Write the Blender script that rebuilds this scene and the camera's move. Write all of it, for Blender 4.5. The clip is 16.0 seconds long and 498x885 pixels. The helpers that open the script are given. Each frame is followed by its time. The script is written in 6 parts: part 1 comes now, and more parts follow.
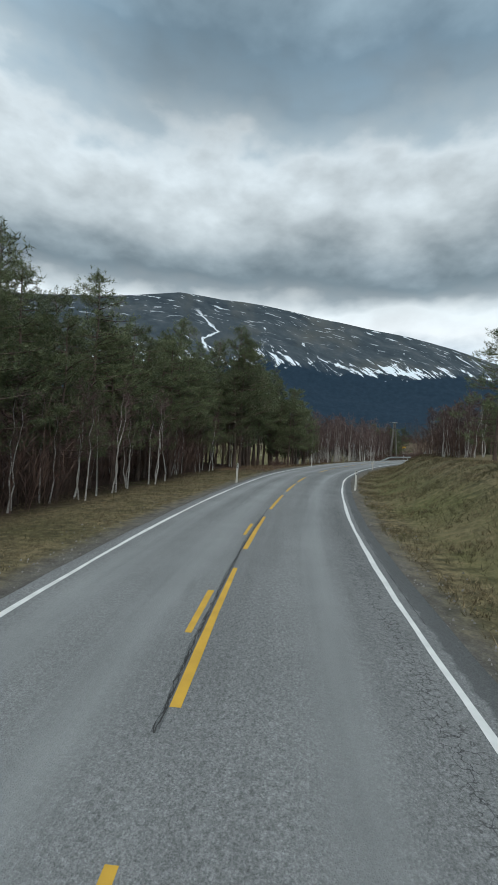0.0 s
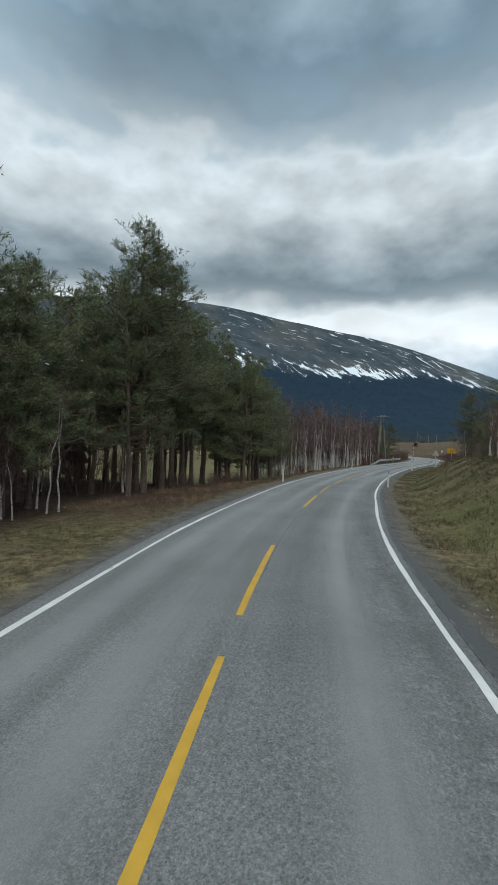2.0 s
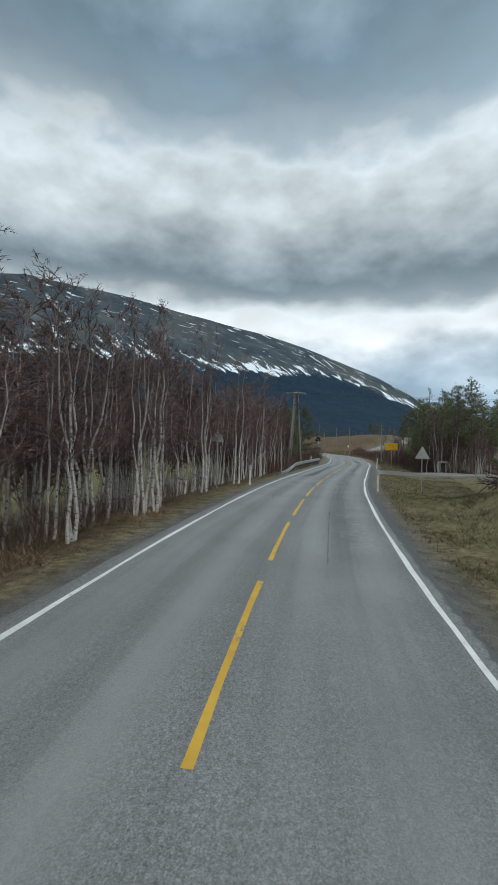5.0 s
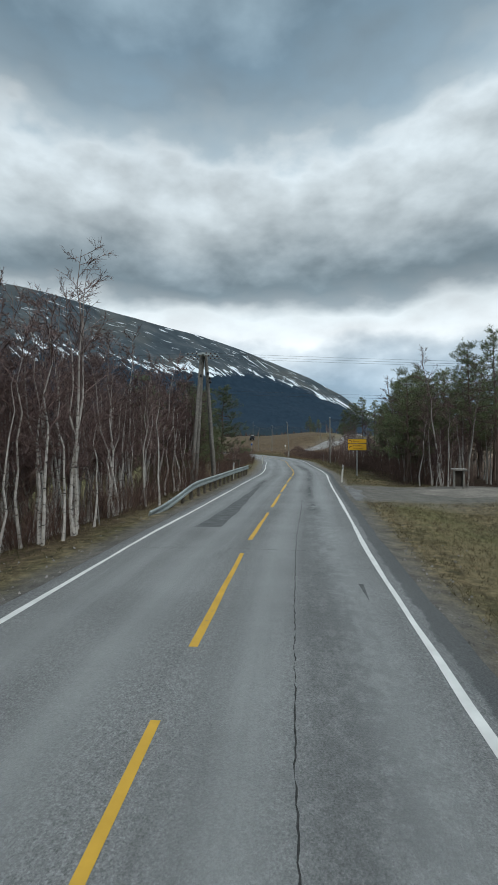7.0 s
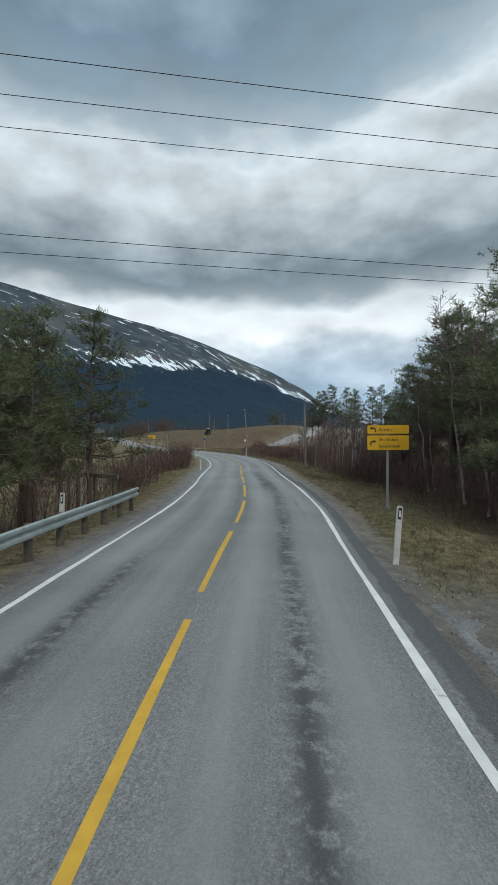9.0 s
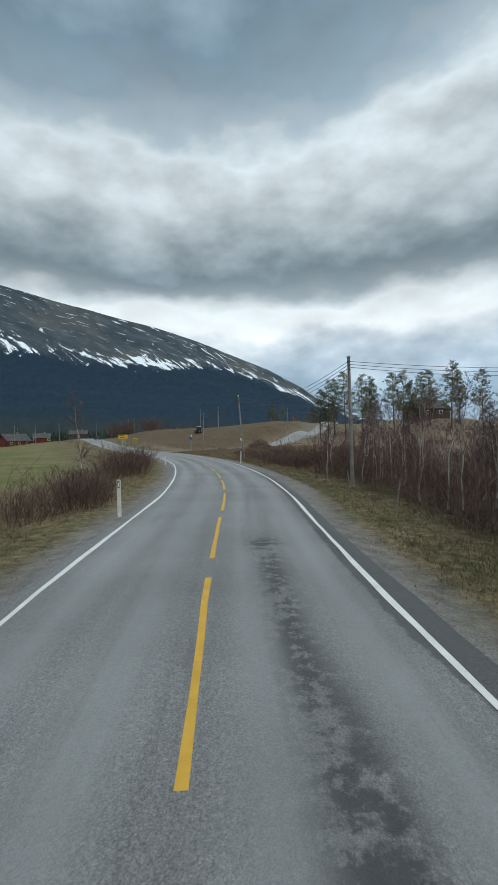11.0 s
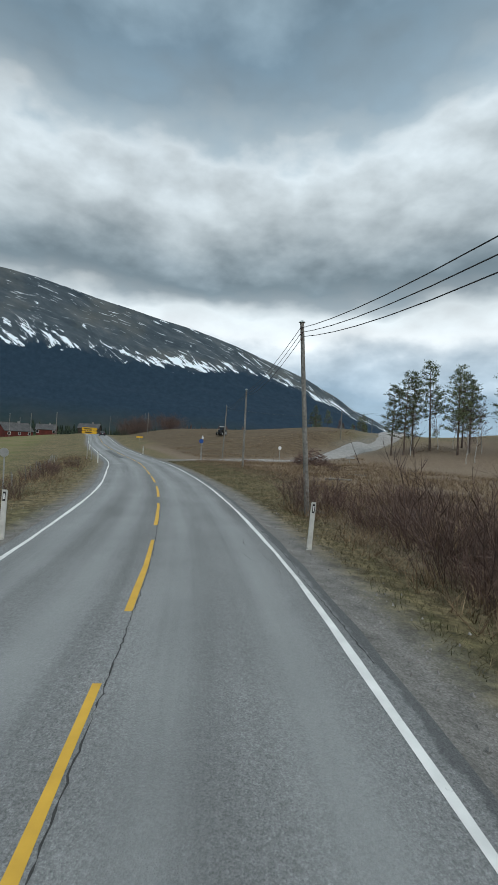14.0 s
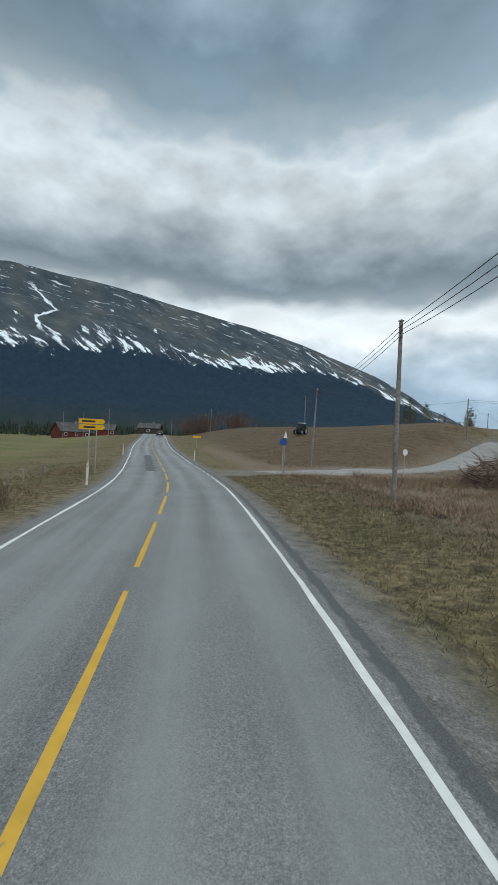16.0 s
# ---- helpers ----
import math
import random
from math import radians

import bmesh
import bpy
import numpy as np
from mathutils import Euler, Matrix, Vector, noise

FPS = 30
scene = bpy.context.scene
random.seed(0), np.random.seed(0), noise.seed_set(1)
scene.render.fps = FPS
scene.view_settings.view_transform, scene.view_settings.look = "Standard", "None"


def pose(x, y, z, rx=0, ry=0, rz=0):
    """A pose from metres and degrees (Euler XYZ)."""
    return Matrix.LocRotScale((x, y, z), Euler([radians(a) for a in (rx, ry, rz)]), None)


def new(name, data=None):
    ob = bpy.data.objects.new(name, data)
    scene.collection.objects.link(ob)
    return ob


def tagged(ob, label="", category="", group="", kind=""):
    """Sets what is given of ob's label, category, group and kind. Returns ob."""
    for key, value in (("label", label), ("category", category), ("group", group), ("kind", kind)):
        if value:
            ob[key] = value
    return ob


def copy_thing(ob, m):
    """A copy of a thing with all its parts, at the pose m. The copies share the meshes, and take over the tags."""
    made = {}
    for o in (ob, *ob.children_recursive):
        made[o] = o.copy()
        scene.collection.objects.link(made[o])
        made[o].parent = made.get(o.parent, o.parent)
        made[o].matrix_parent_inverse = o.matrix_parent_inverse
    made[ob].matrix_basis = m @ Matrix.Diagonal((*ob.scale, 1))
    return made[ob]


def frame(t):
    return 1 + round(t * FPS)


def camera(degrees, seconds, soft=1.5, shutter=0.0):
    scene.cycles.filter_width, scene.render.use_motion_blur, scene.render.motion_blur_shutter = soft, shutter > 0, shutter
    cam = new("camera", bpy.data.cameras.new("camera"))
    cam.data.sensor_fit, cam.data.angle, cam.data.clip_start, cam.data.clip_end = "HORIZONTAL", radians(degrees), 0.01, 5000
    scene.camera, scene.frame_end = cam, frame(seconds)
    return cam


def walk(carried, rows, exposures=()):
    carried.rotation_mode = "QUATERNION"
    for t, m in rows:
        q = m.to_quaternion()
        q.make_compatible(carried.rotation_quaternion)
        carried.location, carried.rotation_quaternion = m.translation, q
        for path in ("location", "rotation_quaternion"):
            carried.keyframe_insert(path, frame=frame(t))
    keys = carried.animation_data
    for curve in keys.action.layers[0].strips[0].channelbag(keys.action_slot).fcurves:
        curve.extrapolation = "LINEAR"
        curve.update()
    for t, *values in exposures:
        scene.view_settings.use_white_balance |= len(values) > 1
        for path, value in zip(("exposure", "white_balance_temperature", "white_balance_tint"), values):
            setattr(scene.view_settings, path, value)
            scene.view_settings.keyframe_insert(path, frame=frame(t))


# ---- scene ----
cam = camera(57.7, 16.0, 0.7)

PATH = [
    (0, pose(-0.16, 0.04, 2.45, 89.79, 0, 29.51) @ pose(0, 0, 0, 0, 0, 2.97)),
    (0.5, pose(-2.53, 5.14, 2.45, 89.98, 0, 29.62) @ pose(0, 0, 0, 0, 0, 2.68)),
    (1, pose(-4.78, 10.15, 2.44, 89.82, 0, 28.67) @ pose(0, 0, 0, 0, 0, 2.43)),
    (1.5, pose(-6.86, 15.39, 2.43, 89.93, 0, 26.13) @ pose(0, 0, 0, 0, 0, 2.04)),
    (2, pose(-8.64, 20.66, 2.41, 90.25, 0, 25.32) @ pose(0, 0, 0, 0, 0, 1.82)),
    (2.5, pose(-10.28, 25.92, 2.43, 90.22, 0, 23.43) @ pose(0, 0, 0, 0, 0, 1.71)),
    (3, pose(-11.65, 31.05, 2.42, 90.04, 0, 18.51) @ pose(0, 0, 0, 0, 0, 1.46)),
    (3.5, pose(-12.90, 36.29, 2.40, 90.08, 0, 17.41) @ pose(0, 0, 0, 0, 0, 1.50)),
    (4, pose(-14.11, 41.68, 2.39, 90.11, 0, 15.43) @ pose(0, 0, 0, 0, 0, 1.96)),
    (4.5, pose(-15.00, 47.02, 2.39, 89.99, 0, 13.92) @ pose(0, 0, 0, 0, 0, 1.64)),
    (5, pose(-15.68, 52.48, 2.40, 90.02, 0, 12.56) @ pose(0, 0, 0, 0, 0, 1.66)),
    (5.5, pose(-16.17, 57.99, 2.39, 90.08, 0, 11.08) @ pose(0, 0, 0, 0, 0, 1.64)),
    (6, pose(-16.47, 63.52, 2.39, 90.07, 0, 9.23) @ pose(0, 0, 0, 0, 0, 1.42)),
    (6.5, pose(-16.57, 69.01, 2.39, 89.81, 0, 6.89) @ pose(0, 0, 0, 0, 0, 0.86)),
    (7, pose(-16.48, 74.44, 2.37, 90.29, 0, 4.48) @ pose(0, 0, 0, 0, 0, 0.18)),
    (7.5, pose(-16.37, 79.98, 2.35, 90.11, 0, 2.19) @ pose(0, 0, 0, 0, 0, -0.27)),
    (8, pose(-16.26, 85.39, 2.32, 90.13, 0, 1.17) @ pose(0, 0, 0, 0, 0, -0.28)),
    (8.5, pose(-15.93, 90.62, 2.36, 90.01, 0, 0.42) @ pose(0, 0, 0, 0, 0, 0.29)),
    (9, pose(-15.57, 96.01, 2.36, 89.60, 0, -0.21) @ pose(0, 0, 0, 0, 0, -0.21)),
    (9.5, pose(-15.37, 101.39, 2.36, 89.23, 0, -0.58) @ pose(0, 0, 0, 0, 0, -0.33)),
    (10, pose(-15.30, 106.70, 2.34, 89.44, 0, -0.72) @ pose(0, 0, 0, 0, 0, -0.21)),
    (10.5, pose(-15.31, 112.04, 2.34, 89.52, 0, -0.64) @ pose(0, 0, 0, 0, 0, -0.52)),
    (11, pose(-15.27, 117.45, 2.33, 89.43, 0, -0.45) @ pose(0, 0, 0, 0, 0, -1.20)),
    (11.5, pose(-15.11, 123.01, 2.33, 89.73, 0, -0.21) @ pose(0, 0, 0, 0, 0, -1.31)),
    (12, pose(-15.16, 128.41, 2.33, 89.94, 0, -0.62) @ pose(0, 0, 0, 0, 0, 1.28)),
    (12.5, pose(-15.22, 133.96, 2.34, 90.32, 0, -0.36) @ pose(0, 0, 0, 0, 0, 1.81)),
    (13, pose(-15.44, 139.51, 2.35, 90.22, 0, 0.09) @ pose(0, 0, 0, 0, 0, 2.33)),
    (13.5, pose(-15.95, 145.19, 2.37, 90.36, 0, 0.82) @ pose(0, 0, 0, 0, 0, 2.36)),
    (14, pose(-16.70, 150.79, 2.40, 90.23, 0, 3.49) @ pose(0, 0, 0, 0, 0, 2.79)),
    (14.5, pose(-17.62, 156.43, 2.42, 90.21, 0, 5.37) @ pose(0, 0, 0, 0, 0, 3.30)),
    (15, pose(-18.66, 162.19, 2.43, 89.87, 0, 6.21) @ pose(0, 0, 0, 0, 0, 3.39)),
    (15.5, pose(-20.03, 167.99, 2.39, 89.74, 0, 9.28) @ pose(0, 0, 0, 0, 0, 3.21)),
    (16, pose(-21.66, 173.74, 2.39, 89.92, 0, 11.96) @ pose(0, 0, 0, 0, 0, 2.64)),
]
walk(cam, PATH, [(0, 0.17), (16, 0.17)])

# ---- sky and sun ----
SUN_EL, SUN_AZ = 42.0, 150.0
world = bpy.data.worlds.new("overcast_sky")
scene.world = world
world.use_nodes = True


class Nodes:
    """Builds node trees."""

    def __init__(self, tree):
        self.t = tree

    def add(self, kind):
        return self.t.nodes.new(kind)

    def uv(self, name):
        n = self.add("ShaderNodeUVMap")
        n.uv_map = name
        return n.outputs[0]

    def mask(self, name):
        n = self.add("ShaderNodeAttribute")
        n.attribute_name = name
        return n.outputs["Fac"]

    def put(self, socket, value):
        if isinstance(value, bpy.types.NodeSocket):
            self.t.links.new(value, socket)
        elif value is not None:
            socket.default_value = value

    def math(self, op, a, b=0.0, c=None, clamp=False):
        n = self.add("ShaderNodeMath")
        n.operation, n.use_clamp = op, clamp
        self.put(n.inputs[0], a)
        self.put(n.inputs[1], b)
        if c is not None:
            self.put(n.inputs[2], c)
        return n.outputs[0]

    def noise(self, vec, scale, detail=4.0, rough=0.55, warp=0.0):
        n = self.add("ShaderNodeTexNoise")
        self.put(n.inputs["Vector"], vec)
        n.inputs["Scale"].default_value = scale
        n.inputs["Detail"].default_value = detail
        n.inputs["Roughness"].default_value = rough
        n.inputs["Distortion"].default_value = warp
        return n.outputs["Fac"]

    def ramp(self, fac, stops, mode="LINEAR"):
        n = self.add("ShaderNodeValToRGB")
        n.color_ramp.interpolation = mode
        self.put(n.inputs[0], fac)
        el = n.color_ramp.elements
        while len(el) < len(stops):
            el.new(0.5)
        for e, (p, c) in zip(el, stops):
            e.position = p
            e.color = (c, c, c, 1) if isinstance(c, (int, float)) else (*c, 1)
        return n.outputs[0]

    def mix(self, fac, a, b, mode="MIX"):
        n = self.add("ShaderNodeMix")
        n.data_type, n.blend_type = "RGBA", mode
        self.put(n.inputs[0], fac)
        for k, v in ((6, a), (7, b)):
            self.put(n.inputs[k], (*v, 1) if isinstance(v, tuple) else v)
        return n.outputs[2]

    def mapping(self, vec, scale=(1, 1, 1), loc=(0, 0, 0), rot=(0, 0, 0)):
        n = self.add("ShaderNodeMapping")
        self.put(n.inputs[0], vec)
        n.inputs["Location"].default_value = loc
        n.inputs["Rotation"].default_value = rot
        n.inputs["Scale"].default_value = scale
        return n.outputs[0]


def build_sky():
    t = world.node_tree
    t.nodes.clear()
    n = Nodes(t)
    d = n.add("ShaderNodeTexCoord").outputs["Generated"]
    sep = n.add("ShaderNodeSeparateXYZ")
    n.put(sep.inputs[0], d)
    x, y, z = sep.outputs
    el = n.math("DIVIDE", n.math("ARCSINE", z), math.pi / 2)          # 0 at the horizon, 1 overhead
    low = n.math("MAXIMUM", n.math("ADD", z, 0.16), 0.05)
    comb = n.add("ShaderNodeCombineXYZ")
    n.put(comb.inputs[0], n.math("DIVIDE", x, low))
    n.put(comb.inputs[1], n.math("DIVIDE", y, low))
    n.put(comb.inputs[2], 0.0)
    flat = comb.outputs[0]                                             # a cloud deck seen in perspective
    big = n.noise(n.mapping(flat, loc=(0.35, 0.2, 0)), 0.9, 2.0, 0.5)
    mid = n.noise(n.mapping(d, scale=(4.2, 4.2, 8.0), loc=(0.3, 0, 0.1)), 1.0, 6.0, 0.48, 0.1)
    fine = n.noise(n.mapping(d, scale=(11, 11, 20)), 1.0, 7.0, 0.5, 0.05)
    warp = n.math("ADD", n.math("MULTIPLY", n.math("SUBTRACT", mid, 0.5), 0.135),
                  n.math("MULTIPLY", n.math("SUBTRACT", big, 0.5), 0.06))
    warp = n.math("ADD", warp, n.math("MULTIPLY", n.math("SUBTRACT", fine, 0.5), 0.062))
    # the cloud base lies flatter than the tops
    warp = n.math("MULTIPLY", warp, n.ramp(el, [(0.10, 0.8), (0.19, 0.5), (0.26, 0.7), (0.34, 1.15)]))
    v = n.math("ADD", el, warp)
    # the upper cloud bank hangs lower ahead and lifts to both sides
    side = n.math("ADD", n.math("DIVIDE", n.math("ARCTAN2", x, y), 2 * math.pi), 0.5)
    lift = n.ramp(side, [(0.30, 0.03), (0.38, -0.015), (0.43, -0.005), (0.49, 0.005), (0.525, 0.03), (0.57, 0.065), (0.65, 0.09)])
    v = n.math("SUBTRACT", v, n.math("MULTIPLY", lift, n.ramp(el, [(0.27, 0.0), (0.38, 1.0)])))
    deck = n.ramp(v, [(0.0, (0.33, 0.46, 0.57)), (0.075, (0.30, 0.42, 0.53)), (0.115, (0.46, 0.57, 0.66)), (0.15, (0.76, 0.83, 0.87)),
                      (0.180, (0.66, 0.74, 0.78)), (0.198, (0.27, 0.33, 0.37)), (0.213, (0.175, 0.235, 0.275)), (0.238, (0.28, 0.35, 0.395)), (0.262, (0.40, 0.47, 0.51)),
                      (0.305, (0.53, 0.605, 0.645)), (0.345, (0.60, 0.685, 0.735)), (0.368, (0.36, 0.45, 0.51)), (0.40, (0.235, 0.32, 0.385)), (0.45, (0.175, 0.26, 0.33)), (0.56, (0.27, 0.36, 0.42)),
                      (0.66, (1.0, 1.16, 1.24)), (1.0, (2.05, 2.3, 2.4))])
    glow = n.ramp(side, [(0.22, 1.0), (0.30, 1.5), (0.345, 1.35), (0.38, 0.88), (0.41, 0.9), (0.44, 1.0)])
    deck = n.mix(n.ramp(el, [(0.35, 0.0), (0.44, 1.0)]), deck, n.mix(1.0, deck, glow, "MULTIPLY"))
    puff = n.ramp(fine, [(0.28, 0.86), (0.5, 1.0), (0.72, 1.13)])
    lump = n.ramp(mid, [(0.3, 0.86), (0.7, 1.14)])
    deck = n.mix(1.0, n.mix(1.0, deck, puff, "MULTIPLY"), lump, "MULTIPLY")
    sky = n.add("ShaderNodeTexSky")
    sky.sky_type, sky.sun_disc = "NISHITA", False
    sky.sun_elevation, sky.sun_rotation = radians(SUN_EL), radians(SUN_AZ)
    clear = n.mix(1.0, sky.outputs[0], (0.1, 0.1, 0.1), "MULTIPLY")
    cover = n.ramp(n.noise(n.mapping(flat, scale=(0.6, 0.6, 1)), 1.0, 3.0), [(0.2, 0.86), (0.45, 1.0)])
    both = n.mix(cover, clear, deck)
    back = n.add("ShaderNodeBackground")
    n.put(back.inputs[0], both)
    back.inputs[1].default_value = 1.0
    out = n.add("ShaderNodeOutputWorld")
    t.links.new(back.outputs[0], out.inputs[0])


build_sky()
sun_data = bpy.data.lights.new("sun", "SUN")
sun_data.energy, sun_data.angle, sun_data.color = 1.0, radians(20), (1.0, 0.98, 0.94)
sun = new("sun", sun_data)
sun.rotation_euler = (radians(90 - SUN_EL), 0, radians(180 - SUN_AZ))

# ---- materials ----
def surface(name, stops, scale, detail=6.0, rough=0.85, bump=0.3, bump_scale=None, metal=0.0, where="object", big=0.35, spec=0.35, depth=0.02):
    """A base colour from two scales of grain, with relief."""
    m = bpy.data.materials.new(name)
    m.use_nodes = True
    n = Nodes(m.node_tree)
    b = m.node_tree.nodes["Principled BSDF"]
    if where == "object":
        vec = n.add("ShaderNodeTexCoord").outputs["Object"]
    else:
        vec = n.add("ShaderNodeNewGeometry").outputs["Position"]
    grain = n.noise(vec, scale, detail, 0.6)
    col = n.ramp(grain, stops)
    patch = n.ramp(n.noise(vec, scale * 0.09, 3.0), [(0.3, 1.0 - big), (0.7, 1.0 + big * 0.6)])
    col = n.mix(1.0, col, patch, "MULTIPLY")
    n.put(b.inputs["Base Color"], col)
    b.inputs["Roughness"].default_value = rough
    b.inputs["Metallic"].default_value = metal
    b.inputs["Specular IOR Level"].default_value = spec
    if bump:
        r = n.add("ShaderNodeBump")
        r.inputs["Strength"].default_value = bump
        r.inputs["Distance"].default_value = depth
        n.put(r.inputs["Height"], n.noise(vec, bump_scale or scale * 2, 4.0, 0.7))
        n.put(b.inputs["Normal"], r.outputs[0])
    return m


def leaf_mat(name, dark, mid, light, rough=0.7, tint=0.25):
    """Foliage, twigs and grass: every island has its own tone, every object a little of its own."""
    m = bpy.data.materials.new(name)
    m.use_nodes = True
    n = Nodes(m.node_tree)
    b = m.node_tree.nodes["Principled BSDF"]
    geo = n.add("ShaderNodeNewGeometry")
    col = n.ramp(geo.outputs["Random Per Island"], [(0.0, dark), (0.5, mid), (1.0, light)])
    each = n.ramp(n.add("ShaderNodeObjectInfo").outputs["Random"], [(0.0, 1.0 - tint), (1.0, 1.0 + tint)])
    col = n.mix(1.0, col, each, "MULTIPLY")
    n.put(b.inputs["Base Color"], col)
    b.inputs["Roughness"].default_value = rough
    b.inputs["Specular IOR Level"].default_value = 0.25
    return m


def grass_mat(name, stops, patch_colour):
    """Blades in tufts and patches: tone by blade, by tuft and by patch."""
    m = bpy.data.materials.new(name)
    m.use_nodes = True
    n = Nodes(m.node_tree)
    b = m.node_tree.nodes["Principled BSDF"]
    geo = n.add("ShaderNodeNewGeometry")
    pos = geo.outputs["Position"]
    col = n.ramp(geo.outputs["Random Per Island"], stops)
    col = n.mix(n.ramp(n.noise(pos, 0.6, 4.0, 0.6), [(0.45, 0.0), (0.62, 0.75)]), col, patch_colour)
    col = n.mix(1.0, col, n.ramp(n.noise(pos, 3.2, 4.0, 0.6), [(0.33, 0.5), (0.5, 1.0), (0.67, 1.5)]), "MULTIPLY")
    n.put(b.inputs["Base Color"], col)
    b.inputs["Roughness"].default_value = 0.75
    b.inputs["Specular IOR Level"].default_value = 0.2
    return m


def asphalt_mat():
    m = bpy.data.materials.new("worn_asphalt")
    m.use_nodes = True
    n = Nodes(m.node_tree)
    b = m.node_tree.nodes["Principled BSDF"]
    pos = n.add("ShaderNodeNewGeometry").outputs["Position"]
    uv = n.uv("road")
    sep = n.add("ShaderNodeSeparateXYZ")
    n.put(sep.inputs[0], uv)
    across = sep.outputs[0]
    wob = n.math("ADD", across, n.math("MULTIPLY", n.math("SUBTRACT", n.noise(n.mapping(uv, scale=(0.4, 0.06, 1)), 1.0, 3.0), 0.5), 0.5))
    # polished wheel tracks: paler, smoother lengthwise bands, with grazing sheen painted into the colour
    track = None
    for c in (-2.1, -0.85, 0.72, 2.0):
        band = n.math("POWER", 2.718, n.math("MULTIPLY", n.math("POWER", n.math("ABSOLUTE", n.math("SUBTRACT", wob, c)), 2.0), -6.0))
        track = band if track is None else n.math("ADD", track, band)
    # on the near stretch the right lane has one broad, pale, smoother band
    along = sep.outputs[1]
    near_ = n.math("DIVIDE", n.math("SUBTRACT", 62.0, along), 12.0, clamp=True)
    broad = n.math("POWER", 2.718, n.math("MULTIPLY", n.math("POWER", n.math("ABSOLUTE", n.math("SUBTRACT", wob, 1.52)), 2.0), -9.0))
    left_ = n.math("DIVIDE", n.math("SUBTRACT", 0.1, across), 0.2, clamp=True)
    track = n.math("ADD", n.math("MULTIPLY", track, n.math("MAXIMUM", left_, n.math("SUBTRACT", 1.0, near_))), n.math("MULTIPLY", broad, n.math("MULTIPLY", near_, n.math("SUBTRACT", 1.0, left_))))
    long_ = n.noise(n.mapping(uv, scale=(1.6, 0.05, 1)), 1.0, 5.0, 0.6)
    stones = n.noise(pos, 60.0, 4.0, 0.75)
    speck = n.add("ShaderNodeTexVoronoi")
    n.put(speck.inputs["Vector"], pos)
    speck.inputs["Scale"].default_value = 70.0
    col = n.ramp(stones, [(0.3, (0.078, 0.082, 0.083)), (0.5, (0.178, 0.184, 0.183)), (0.7, (0.325, 0.33, 0.325))])
    coarse = n.noise(n.mapping(uv, scale=(26, 15, 1)), 1.0, 5.0, 0.72)
    rough_ = n.math("SUBTRACT", 1.0, n.math("MULTIPLY", track, 0.62), clamp=True)
    col = n.mix(rough_, col, n.mix(1.0, col, n.ramp(coarse, [(0.34, 0.6), (0.5, 1.04), (0.66, 1.5)]), "MULTIPLY"))
    col = n.mix(0.35, col, n.ramp(speck.outputs["Color"], [(0.1, 0.05), (0.9, 0.29)]), "MIX")
    col = n.mix(n.math("MULTIPLY", track, 0.62), col, (0.262, 0.270, 0.268))
    col = n.mix(1.0, col, n.ramp(long_, [(0.25, 0.72), (0.5, 1.0), (0.8, 1.18)]), "MULTIPLY")
    col = n.mix(1.0, col, n.ramp(n.noise(pos, 0.35, 5.0, 0.6), [(0.3, 0.84), (0.7, 1.1)]), "MULTIPLY")
    stain = n.ramp(n.noise(n.mapping(uv, scale=(1.3, 0.16, 1), loc=(3, 1, 0)), 1.0, 5.0, 0.65), [(0.63, 0.0), (0.74, 0.5)])
    col = n.mix(stain, col, (0.07, 0.07, 0.07))
    # a long blotchy dark smear in the outer lane, and its shorter neighbour
    for c, s0, s1, tight in ((1.50, 92.0, 104.0, 26.0), (1.40, 101.0, 121.0, 30.0), (1.16, 115.0, 127.4, 16.0), (1.13, 125.2, 126.3, 7.0), (1.58, 88.6, 92.4, 18.0), (-1.62, 96.0, 104.5, 30.0), (1.7, 60.0, 92.0, 3.0), (2.35, 2.0, 50.0, 5.0)):
        across_ = n.math("POWER", 2.718, n.math("MULTIPLY", n.math("POWER", n.math("ABSOLUTE", n.math("SUBTRACT", wob, c)), 2.0), -tight))
        here = n.math("MULTIPLY", n.math("DIVIDE", n.math("SUBTRACT", along, s0), min(2.5, (s1 - s0) / 2.5), clamp=True), n.math("DIVIDE", n.math("SUBTRACT", s1, along), min(2.5, (s1 - s0) / 2.5), clamp=True))
        blot = n.math("ADD", n.math("MULTIPLY", n.noise(n.mapping(uv, scale=(5.0, 4.5, 1), loc=(c, 0, 0)), 1.0, 8.0, 0.72), 0.7), n.math("MULTIPLY", n.noise(n.mapping(uv, scale=(1.5, 0.7, 1), loc=(c, 5, 0)), 1.0, 3.0), 0.3))
        k = n.math("MULTIPLY", n.math("MULTIPLY", across_, here), n.ramp(blot, [(0.45, 0.06 if tight > 6 else 0.0), (0.52, 0.85 if tight > 6 else 0.3)]))
        col = n.mix(k, col, (0.045, 0.048, 0.05))
    # crazed asphalt along the outer wheel track
    cell = n.add("ShaderNodeTexVoronoi")
    cell.feature = "DISTANCE_TO_EDGE"
    bent = n.add("ShaderNodeTexNoise")
    n.put(bent.inputs["Vector"], pos)
    bent.inputs["Scale"].default_value = 7.0
    bent.inputs["Detail"].default_value = 5.0
    shove = n.mix(0.22, pos, bent.outputs["Color"], "ADD")
    n.put(cell.inputs["Vector"], n.mapping(shove, scale=(1, 1, 1)))
    cell.inputs["Scale"].default_value = 8.0
    web = n.ramp(cell.outputs["Distance"], [(0.012, 0.85), (0.05, 0.0)])
